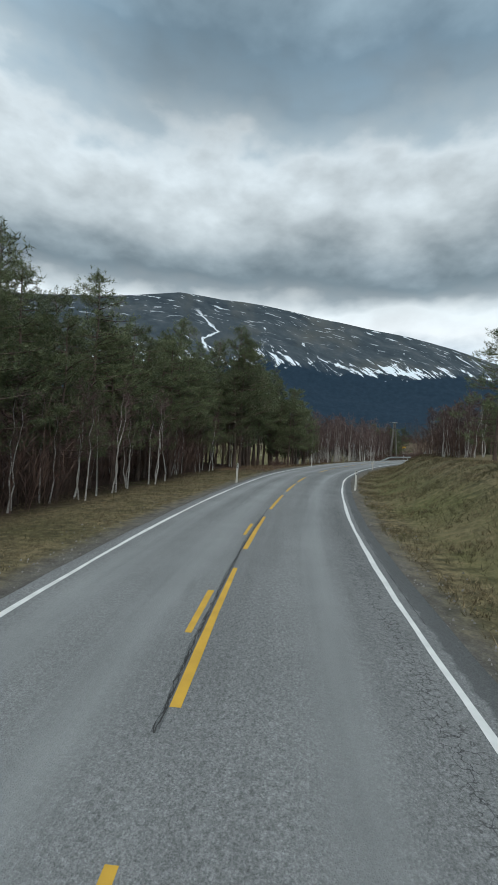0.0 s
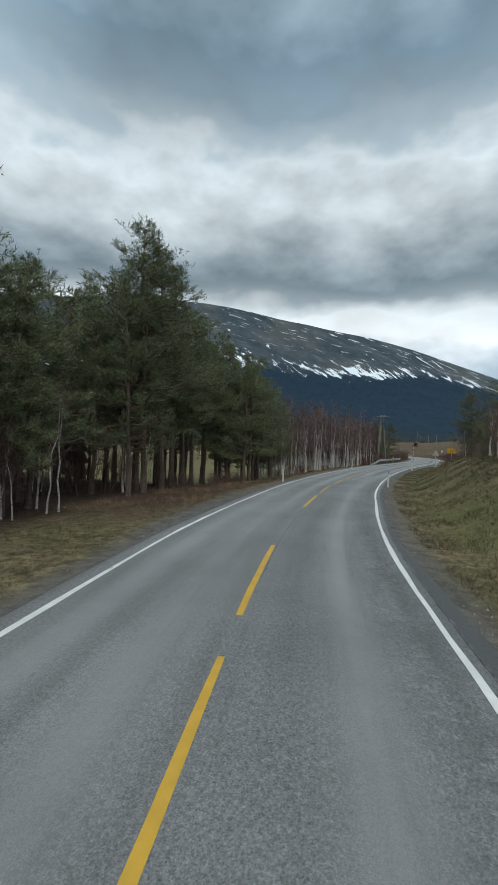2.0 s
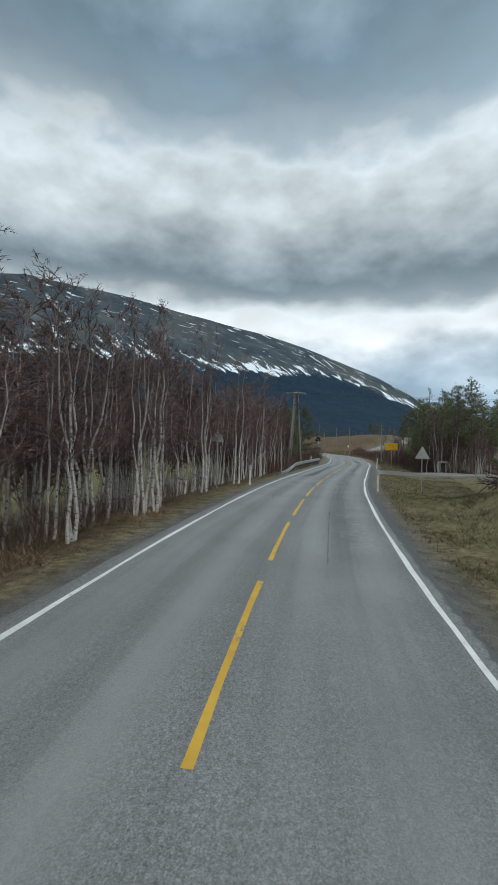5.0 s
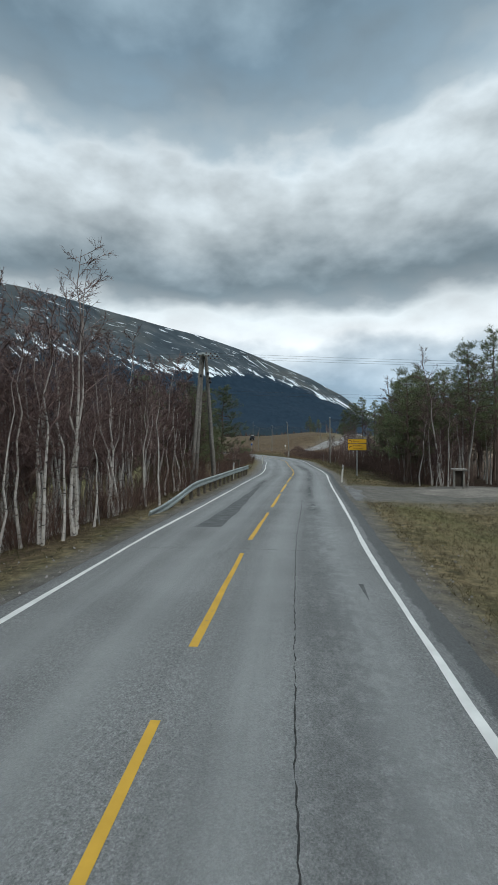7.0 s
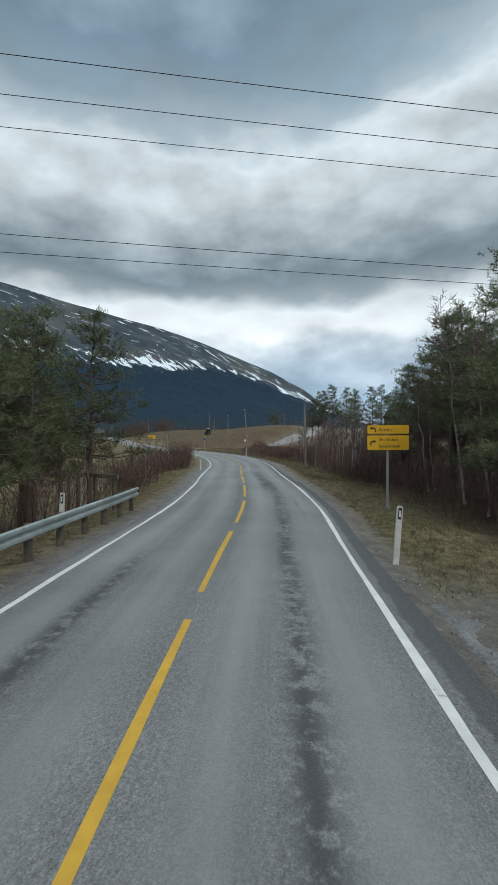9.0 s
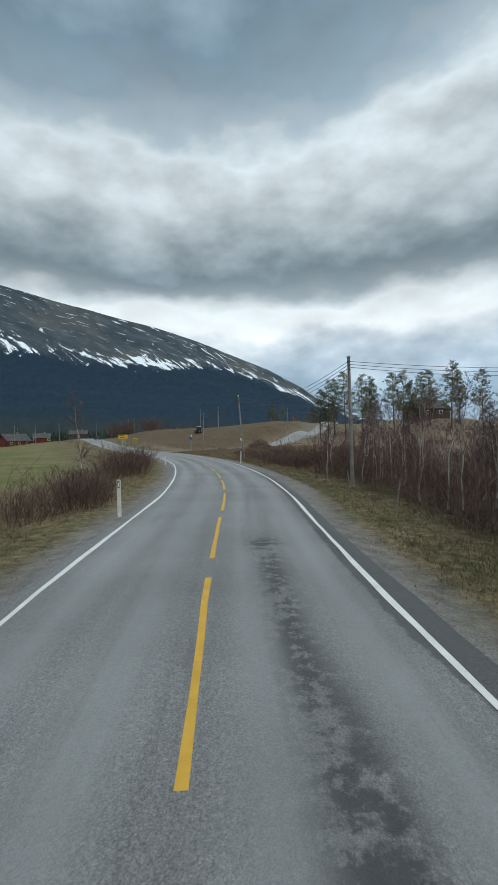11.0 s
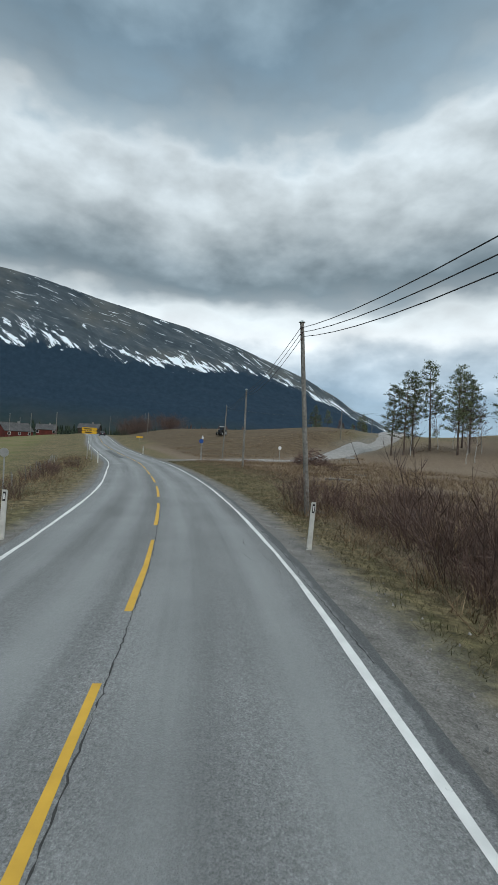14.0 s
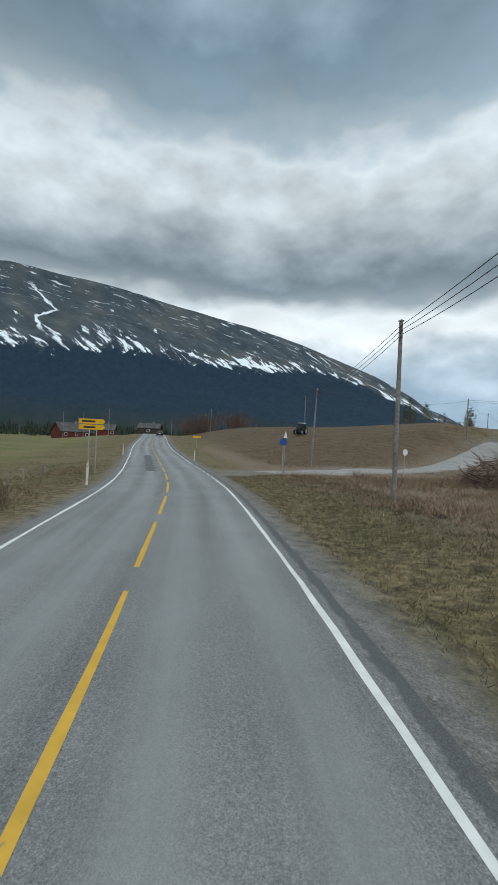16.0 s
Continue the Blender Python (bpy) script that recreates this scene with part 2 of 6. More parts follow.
    zone = n.math("POWER", 2.718, n.math("MULTIPLY", n.math("POWER", n.math("ABSOLUTE", n.math("SUBTRACT", across, 2.42)), 2.0), -15.0))
    broken = 0.0
    for s0, s1 in ((-6.0, 15.5), (25.5, 36.5), (141.5, 146.5), (163.6, 168.2)):
        broken = n.math("MAXIMUM", broken, n.math("MULTIPLY", n.math("DIVIDE", n.math("SUBTRACT", along, s0), 1.5, clamp=True), n.math("DIVIDE", n.math("SUBTRACT", s1, along), 1.5, clamp=True)))
    zone = n.math("MULTIPLY", zone, broken)
    zone = n.math("MULTIPLY", zone, n.ramp(n.noise(pos, 2.2, 4.0, 0.6), [(0.30, 0.0), (0.42, 1.0)]))
    col = n.mix(n.math("MULTIPLY", web, zone), col, (0.02, 0.02, 0.02))
    # the newer dark widening outside the right edge line
    inner = n.math("MULTIPLY", n.math("DIVIDE", n.math("SUBTRACT", along, 117.0), 4.0, clamp=True), n.math("DIVIDE", n.math("SUBTRACT", 147.0, along), 6.0, clamp=True))
    rim = n.math("SUBTRACT", 2.92, n.math("MULTIPLY", inner, 0.42))
    fresh = n.math("DIVIDE", n.math("SUBTRACT", n.math("ADD", across, n.math("MULTIPLY", n.math("SUBTRACT", n.noise(pos, 2.5, 5.0, 0.7), 0.5), 0.3)), rim), 0.05, clamp=True)
    col = n.mix(n.math("MULTIPLY", fresh, 0.75), col, n.ramp(stones, [(0.3, (0.03, 0.032, 0.034)), (0.7, (0.10, 0.105, 0.106))]))
    n.put(b.inputs["Base Color"], col)
    n.put(b.inputs["Roughness"], n.ramp(track, [(0.0, 0.82), (1.0, 0.62)]))
    b.inputs["Specular IOR Level"].default_value = 0.4
    r = n.add("ShaderNodeBump")
    r.inputs["Strength"].default_value = 0.55
    r.inputs["Distance"].default_value = 0.014
    n.put(r.inputs["Height"], n.math("ADD", n.math("MULTIPLY", coarse, rough_), n.math("ADD", stones, speck.outputs["Distance"])))
    n.put(b.inputs["Normal"], r.outputs[0])
    return m


def paint_mat(name, colour, wear):
    """Road paint, worn through to the asphalt in flecks and strips."""
    m = bpy.data.materials.new(name)
    m.use_nodes = True
    n = Nodes(m.node_tree)
    b = m.node_tree.nodes["Principled BSDF"]
    pos = n.add("ShaderNodeNewGeometry").outputs["Position"]
    chip = n.math("ADD", n.math("MULTIPLY", n.noise(pos, 9.0, 6.0, 0.7), 0.6), n.math("MULTIPLY", n.noise(pos, 0.45, 2.0), 0.4))
    worn = n.ramp(chip, [(wear, 0.0), (wear + 0.07, 1.0)])
    tone = n.ramp(n.noise(pos, 3.0, 5.0), [(0.3, tuple(c * 0.78 for c in colour)), (0.7, colour)])
    n.put(b.inputs["Base Color"], n.mix(worn, tone, (0.17, 0.174, 0.172)))
    b.inputs["Roughness"].default_value = 0.65
    r = n.add("ShaderNodeBump")
    r.inputs["Strength"].default_value = 0.25
    r.inputs["Distance"].default_value = 0.006
    n.put(r.inputs["Height"], n.noise(pos, 60.0, 3.0))
    n.put(b.inputs["Normal"], r.outputs[0])
    return m


def ground_mat():
    m = bpy.data.materials.new("verge_and_fields")
    m.use_nodes = True
    n = Nodes(m.node_tree)
    b = m.node_tree.nodes["Principled BSDF"]
    pos = n.add("ShaderNodeNewGeometry").outputs["Position"]

    edge = n.math("MULTIPLY", n.math("SUBTRACT", n.noise(pos, 1.1, 5.0, 0.65), 0.5), 1.1)
    fine = n.noise(pos, 22.0, 5.0, 0.7)
    mid = n.noise(pos, 2.3, 5.0, 0.6)
    big = n.noise(pos, 0.22, 4.0, 0.55)
    grass = n.ramp(mid, [(0.3, (0.06, 0.054, 0.030)), (0.45, (0.135, 0.110, 0.062)), (0.6, (0.19, 0.15, 0.083)), (0.78, (0.11, 0.075, 0.044))])
    grass = n.mix(n.ramp(big, [(0.45, 0.0), (0.65, 0.6)]), grass, n.ramp(mid, [(0.3, (0.058, 0.062, 0.028)), (0.7, (0.118, 0.108, 0.05))]))
    tuft = n.noise(pos, 5.0, 4.0, 0.6)
    grass = n.mix(1.0, grass, n.ramp(fine, [(0.25, 0.6), (0.75, 1.35)]), "MULTIPLY")
    grass = n.mix(1.0, grass, n.ramp(tuft, [(0.32, 0.5), (0.5, 1.0), (0.68, 1.5)]), "MULTIPLY")
    gravel = n.ramp(n.noise(pos, 30.0, 5.0, 0.75), [(0.3, (0.12, 0.113, 0.104)), (0.5, (0.192, 0.184, 0.172)), (0.72, (0.29, 0.278, 0.262))])
    gravel = n.mix(1.0, gravel, n.ramp(mid, [(0.3, 0.65), (0.7, 1.2)]), "MULTIPLY")
    # dark crushed stone on the first stretch, pale sandy gravel further on
    place = n.add("ShaderNodeSeparateXYZ")
    n.put(place.inputs[0], pos)
    gravel = n.mix(1.0, gravel, n.ramp(n.math("DIVIDE", place.outputs[1], 200.0), [(0.0, 0.66), (0.30, 0.64), (0.50, 0.8), (0.58, 1.0)]), "MULTIPLY")
    pebble = n.add("ShaderNodeTexVoronoi")
    n.put(pebble.inputs["Vector"], pos)
    pebble.inputs["Scale"].default_value = 42.0
    gravel = n.mix(1.0, gravel, n.ramp(pebble.outputs["Color"], [(0.1, 0.82), (0.5, 1.0), (0.9, 1.2)]), "MULTIPLY")
    tilled = n.ramp(n.noise(n.mapping(pos, scale=(0.5, 2.2, 1), rot=(0, 0, 0.35)), 1.2, 6.0, 0.7),
                    [(0.3, (0.05, 0.036, 0.024)), (0.52, (0.115, 0.084, 0.054)), (0.75, (0.18, 0.142, 0.088))])
    green = n.ramp(mid, [(0.3, (0.085, 0.10, 0.03)), (0.6, (0.125, 0.138, 0.045)), (0.8, (0.17, 0.15, 0.075))])
    green = n.mix(n.ramp(n.noise(pos, 0.12, 5.0, 0.6), [(0.42, 0.0), (0.6, 0.85)]), green, (0.19, 0.155, 0.085))
    litter = n.ramp(n.noise(pos, 5.0, 6.0, 0.7), [(0.3, (0.03, 0.02, 0.015)), (0.55, (0.082, 0.052, 0.038)), (0.75, (0.145, 0.095, 0.066))])
    marsh = n.ramp(n.noise(pos, 4.0, 6.0, 0.7), [(0.3, (0.085, 0.062, 0.044)), (0.55, (0.20, 0.15, 0.107)), (0.75, (0.31, 0.245, 0.175))])
    col = grass
    for name, layer in (("green", green), ("marsh", marsh), ("tilled", tilled), ("litter", litter), ("gravel", gravel)):
        k = n.math("ADD", n.mask(name), n.math("MULTIPLY", edge, n.math("MULTIPLY", n.mask(name), n.math("SUBTRACT", 1.0, n.mask(name)))), clamp=True)
        k = n.math("ADD", k, n.math("MULTIPLY", edge, n.math("MULTIPLY", n.math("MULTIPLY", n.mask(name), n.math("SUBTRACT", 1.0, n.mask(name))), 2.0)), clamp=True)
        col = n.mix(k, col, layer)
    n.put(b.inputs["Base Color"], col)
    b.inputs["Roughness"].default_value = 0.95
    b.inputs["Specular IOR Level"].default_value = 0.15
    r = n.add("ShaderNodeBump")
    r.inputs["Strength"].default_value = 0.6
    r.inputs["Distance"].default_value = 0.06
    n.put(r.inputs["Height"], n.math("ADD", fine, mid))
    n.put(b.inputs["Normal"], r.outputs[0])
    return m


def mountain_mat():
    m = bpy.data.materials.new("fell_with_snow_streaks")
    m.use_nodes = True
    n = Nodes(m.node_tree)
    b = m.node_tree.nodes["Principled BSDF"]
    uv = n.uv("slope")      # x: bearing in tens of degrees, y: 0 foot, 1 crest
    sep = n.add("ShaderNodeSeparateXYZ")
    n.put(sep.inputs[0], uv)
    az, up = sep.outputs[0], sep.outputs[1]

    def slant(along, tilt, across, shift=0.0):
        """Slope coordinates stretched along lines that fall with the bearing."""
        c = n.add("ShaderNodeCombineXYZ")
        n.put(c.inputs[0], n.math("MULTIPLY", az, along))
        n.put(c.inputs[1], n.math("MULTIPLY", n.math("SUBTRACT", up, n.math("MULTIPLY", az, tilt)), across))
        n.put(c.inputs[2], shift)
        return c.outputs[0]

    rocky = n.noise(slant(3.0, 0.10, 16.0), 1.0, 9.0, 0.68)
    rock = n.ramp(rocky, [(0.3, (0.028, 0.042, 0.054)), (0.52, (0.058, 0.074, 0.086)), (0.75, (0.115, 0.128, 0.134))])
    warm = n.ramp(n.noise(slant(2.0, 0.0, 5.0, 4.0), 1.0, 4.0), [(0.48, 0.0), (0.68, 0.5)])
    rock = n.mix(warm, rock, (0.12, 0.118, 0.10))
    # the blue haze of distance is mixed into the forest colour
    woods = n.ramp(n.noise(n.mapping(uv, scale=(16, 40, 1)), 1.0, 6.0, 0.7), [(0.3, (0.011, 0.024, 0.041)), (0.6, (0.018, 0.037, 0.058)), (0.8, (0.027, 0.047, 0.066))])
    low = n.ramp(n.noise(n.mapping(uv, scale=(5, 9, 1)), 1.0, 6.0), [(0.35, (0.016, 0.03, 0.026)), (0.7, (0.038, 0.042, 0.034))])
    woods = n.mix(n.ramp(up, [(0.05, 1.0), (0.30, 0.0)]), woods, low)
    tilt_ = n.ramp(n.math("DIVIDE", n.math("ADD", az, 2.0), 7.0), [(0.22, 0.02), (0.343, 0.03), (0.38, 0.085), (0.42, 0.15), (0.53, 0.185), (0.70, 0.195), (0.78, 0.26), (1.0, 0.27)])
    tree_line = n.math("ADD", up, n.math("SUBTRACT", tilt_, 0.165))
    line = n.math("ADD", tree_line, n.math("MULTIPLY", n.math("SUBTRACT", n.noise(n.mapping(uv, scale=(7, 9, 1)), 1.0, 8.0, 0.66), 0.5), 0.2))
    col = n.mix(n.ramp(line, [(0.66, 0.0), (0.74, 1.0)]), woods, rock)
    # snow lies in slanting gullies above the tree line, with thin streaks higher up
    gully = n.noise(slant(5.0, 0.25, 32.0), 1.0, 9.0, 0.66, 0.5)
    chute = n.noise(slant(7.0, 0.5, 15.0, 2.0), 1.0, 8.0, 0.66, 0.5)
    band = n.ramp(line, [(0.645, 0.0), (0.675, 0.85), (0.72, 1.0), (0.78, 0.6), (0.92, 0.05)])
    where_ = n.ramp(n.noise(slant(1.3, 0.1, 3.0, 7.0), 1.0, 2.0), [(0.3, -0.03), (0.6, 0.09)])
    lot = n.math("ADD", n.math("MAXIMUM", gully, n.math("SUBTRACT", chute, 0.08)), where_)
    s1 = n.ramp(n.math("ADD", lot, n.math("MULTIPLY", n.math("SUBTRACT", band, 1.0), 0.22)), [(0.568, 0.0), (0.60, 1.0)])
    thin = n.noise(slant(5.0, 0.05, 80.0, 3.0), 1.0, 5.0, 0.6)
    s2 = n.math("MULTIPLY", n.ramp(thin, [(0.605, 0.0), (0.635, 0.8)]), n.ramp(up, [(0.76, 0.0), (0.86, 0.35), (0.95, 1.0)]))
    snow = n.math("MAXIMUM", n.math("MULTIPLY", s1, n.ramp(line, [(0.64, 0.0), (0.66, 1.0)])), s2, clamp=True)
    # one long winding chute of snow on the near flank
    bed = n.math("MULTIPLY", n.ramp(up, [(0.66, 0.362), (0.748, 0.369), (0.812, 0.350), (0.876, 0.365), (0.925, 0.377)]), 10.0)
    off = n.math("ABSOLUTE", n.math("SUBTRACT", n.math("ADD", az, n.math("MULTIPLY", n.math("SUBTRACT", n.noise(n.mapping(uv, scale=(14, 40, 1)), 1.0, 7.0, 0.65), 0.5), 0.16)), bed))
    chute_ = n.math("MULTIPLY", n.ramp(off, [(0.012, 1.0), (0.026, 0.0)]), n.ramp(up, [(0.66, 0.0), (0.70, 1.0), (0.90, 0.9), (0.935, 0.0)]))
    snow = n.math("MAXIMUM", snow, chute_)
    col = n.mix(snow, col, (0.74, 0.80, 0.84))
    n.put(b.inputs["Base Color"], col)
    b.inputs["Roughness"].default_value = 0.95
    b.inputs["Specular IOR Level"].default_value = 0.1
    return m


M = {}
M["asphalt"] = asphalt_mat()
M["patch"] = surface("dark_repair_asphalt", [(0.3, (0.06, 0.063, 0.065)), (0.55, (0.12, 0.125, 0.126)), (0.8, (0.2, 0.205, 0.205))], 40, where="world", bump=0.4)
M["crack"] = surface("crack_filler", [(0.3, (0.02, 0.02, 0.02)), (0.7, (0.06, 0.06, 0.058))], 20, where="world", bump=0.2)
M["white"] = paint_mat("white_road_paint", (0.72, 0.72, 0.70), 0.60)
M["yellow"] = paint_mat("yellow_road_paint", (0.62, 0.36, 0.035), 0.60)
M["ground"] = ground_mat()
M["dirt"] = surface("brown_track_gravel", [(0.3, (0.11, 0.095, 0.08)), (0.5, (0.20, 0.18, 0.155)), (0.7, (0.30, 0.275, 0.24))], 9, where="world", bump=0.6, big=0.35)
M["gravel"] = surface("side_road_gravel", [(0.3, (0.16, 0.15, 0.14)), (0.5, (0.28, 0.265, 0.25)), (0.7, (0.40, 0.385, 0.36))], 14, where="world", bump=0.5, big=0.2)
M["old_asphalt"] = surface("broken_old_asphalt", [(0.3, (0.11, 0.112, 0.112)), (0.55, (0.19, 0.192, 0.19)), (0.8, (0.29, 0.29, 0.285))], 16, where="world", bump=0.6, big=0.3)
M["stone"] = surface("loose_stone", [(0.3, (0.12, 0.115, 0.11)), (0.7, (0.34, 0.32, 0.30))], 3, bump=0.3)
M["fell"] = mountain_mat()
M["needles"] = leaf_mat("pine_needles", (0.062, 0.082, 0.045), (0.12, 0.148, 0.072), (0.195, 0.21, 0.108))
M["spruce"] = leaf_mat("spruce_needles", (0.012, 0.022, 0.013), (0.022, 0.036, 0.02), (0.04, 0.055, 0.028))
M["bark"] = surface("pine_bark", [(0.3, (0.065, 0.05, 0.041)), (0.55, (0.145, 0.105, 0.083)), (0.75, (0.25, 0.175, 0.125))], 14, bump=0.8)
M["twig"] = leaf_mat("birch_twigs", (0.07, 0.045, 0.042), (0.13, 0.086, 0.079), (0.195, 0.137, 0.122))
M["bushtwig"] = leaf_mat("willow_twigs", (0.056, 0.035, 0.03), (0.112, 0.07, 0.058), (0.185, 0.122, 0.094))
M["grass"] = grass_mat("spring_grass", [(0.0, (0.045, 0.042, 0.02)), (0.5, (0.145, 0.112, 0.062)), (1.0, (0.29, 0.232, 0.142))], (0.062, 0.068, 0.028))
M["reed"] = grass_mat("dead_stalks", [(0.0, (0.10, 0.062, 0.038)), (0.5, (0.20, 0.135, 0.082)), (1.0, (0.34, 0.25, 0.15))], (0.12, 0.085, 0.05))
M["straw"] = grass_mat("matted_straw", [(0.0, (0.13, 0.092, 0.058)), (0.5, (0.24, 0.18, 0.118)), (1.0, (0.38, 0.30, 0.205))], (0.17, 0.118, 0.08))
M["pole"] = surface("weathered_pole_wood", [(0.3, (0.13, 0.125, 0.115)), (0.55, (0.235, 0.222, 0.20)), (0.75, (0.34, 0.32, 0.285))], 9, bump=0.5)
M["zinc"] = surface("galvanised_steel", [(0.3, (0.30, 0.34, 0.34)), (0.7, (0.44, 0.49, 0.48))], 5, rough=0.5, metal=0.35, bump=0.1)
M["postwood"] = surface("rail_post_wood", [(0.3, (0.07, 0.06, 0.05)), (0.7, (0.17, 0.145, 0.115))], 9, bump=0.5)
M["plastic"] = surface("white_post_plastic", [(0.3, (0.50, 0.49, 0.45)), (0.7, (0.70, 0.69, 0.65))], 7, rough=0.5, bump=0.1, big=0.2)
M["black"] = surface("black_fitting", [(0.3, (0.012, 0.012, 0.013)), (0.7, (0.03, 0.03, 0.032))], 8, rough=0.5, bump=0.1)
M["signyellow"] = surface("yellow_sign_face", [(0.3, (0.66, 0.36, 0.015)), (0.7, (0.74, 0.42, 0.02))], 4, rough=0.45, bump=0.0, big=0.1)
M["signback"] = surface("grey_sign_back", [(0.3, (0.32, 0.32, 0.31)), (0.7, (0.44, 0.44, 0.43))], 4, rough=0.5, metal=0.3, bump=0.05)
M["signwhite"] = surface("white_sign_face", [(0.3, (0.66, 0.66, 0.66)), (0.7, (0.78, 0.78, 0.78))], 4, rough=0.4, bump=0.0, big=0.1)
M["blue"] = surface("blue_sign_face", [(0.3, (0.02, 0.07, 0.26)), (0.7, (0.03, 0.10, 0.34))], 4, rough=0.4, bump=0.0, big=0.1)
M["red"] = surface("falun_red_boards", [(0.3, (0.09, 0.02, 0.016)), (0.7, (0.15, 0.034, 0.026))], 6, bump=0.3)
M["roof"] = surface("dark_roof", [(0.3, (0.05, 0.048, 0.048)), (0.7, (0.10, 0.098, 0.098))], 6, bump=0.3)
M["darkwood"] = surface("dark_stained_boards", [(0.3, (0.03, 0.024, 0.02)), (0.7, (0.075, 0.058, 0.045))], 6, bump=0.3)
M["carpaint"] = surface("black_car_paint", [(0.3, (0.010, 0.011, 0.013)), (0.7, (0.016, 0.017, 0.02))], 3, rough=0.2, bump=0.0, big=0.1, spec=0.6)
M["glass"] = surface("dark_window_glass", [(0.3, (0.012, 0.015, 0.018)), (0.7, (0.02, 0.024, 0.028))], 2, rough=0.08, bump=0.0, big=0.1, spec=0.6)
M["rubber"] = surface("tyre_rubber", [(0.3, (0.015, 0.015, 0.015)), (0.7, (0.03, 0.03, 0.03))], 9, bump=0.3)
M["tail"] = surface("red_tail_lamp", [(0.3, (0.30, 0.012, 0.012)), (0.7, (0.40, 0.02, 0.02))], 4, rough=0.25, bump=0.0)
M["porcelain"] = surface("brown_insulator", [(0.3, (0.05, 0.03, 0.025)), (0.7, (0.09, 0.055, 0.04))], 6, rough=0.25, bump=0.0)
M["concrete"] = surface("culvert_concrete", [(0.3, (0.16, 0.155, 0.15)), (0.7, (0.28, 0.27, 0.26))], 8, bump=0.4)


def birch_mat():
    m = bpy.data.materials.new("birch_bark")
    m.use_nodes = True
    n = Nodes(m.node_tree)
    b = m.node_tree.nodes["Principled BSDF"]
    vec = n.add("ShaderNodeTexCoord").outputs["Object"]
    sep = n.add("ShaderNodeSeparateXYZ")
    n.put(sep.inputs[0], vec)
    marks = n.noise(n.mapping(vec, scale=(5, 5, 13)), 1.0, 4.0, 0.65)
    white = n.ramp(n.noise(vec, 6.0, 4.0), [(0.3, (0.34, 0.315, 0.29)), (0.7, (0.60, 0.57, 0.53))])
    col = n.mix(n.ramp(marks, [(0.56, 0.0), (0.65, 1.0)]), white, (0.03, 0.026, 0.024))
    col = n.mix(n.ramp(n.math("DIVIDE", sep.outputs[2], 10.0), [(0.32, 0.0), (0.68, 0.85)]), col, (0.12, 0.082, 0.068))
    n.put(b.inputs["Base Color"], col)
    b.inputs["Roughness"].default_value = 0.8
    return m


M["birch"] = birch_mat()

# ---- mesh helpers ----
def mesh_of(name, verts, faces, mats, smooth=False, slots=None):
    me = bpy.data.meshes.new(name)
    me.from_pydata([tuple(map(float, v)) for v in verts], [], [tuple(map(int, f)) for f in faces])
    for m in (mats if isinstance(mats, (list, tuple)) else [mats]):
        me.materials.append(m)
    if slots is not None:
        me.polygons.foreach_set("material_index", np.array(slots, dtype=np.int32))
    if smooth:
        me.polygons.foreach_set("use_smooth", np.ones(len(me.polygons), dtype=bool))
    me.update()
    return me


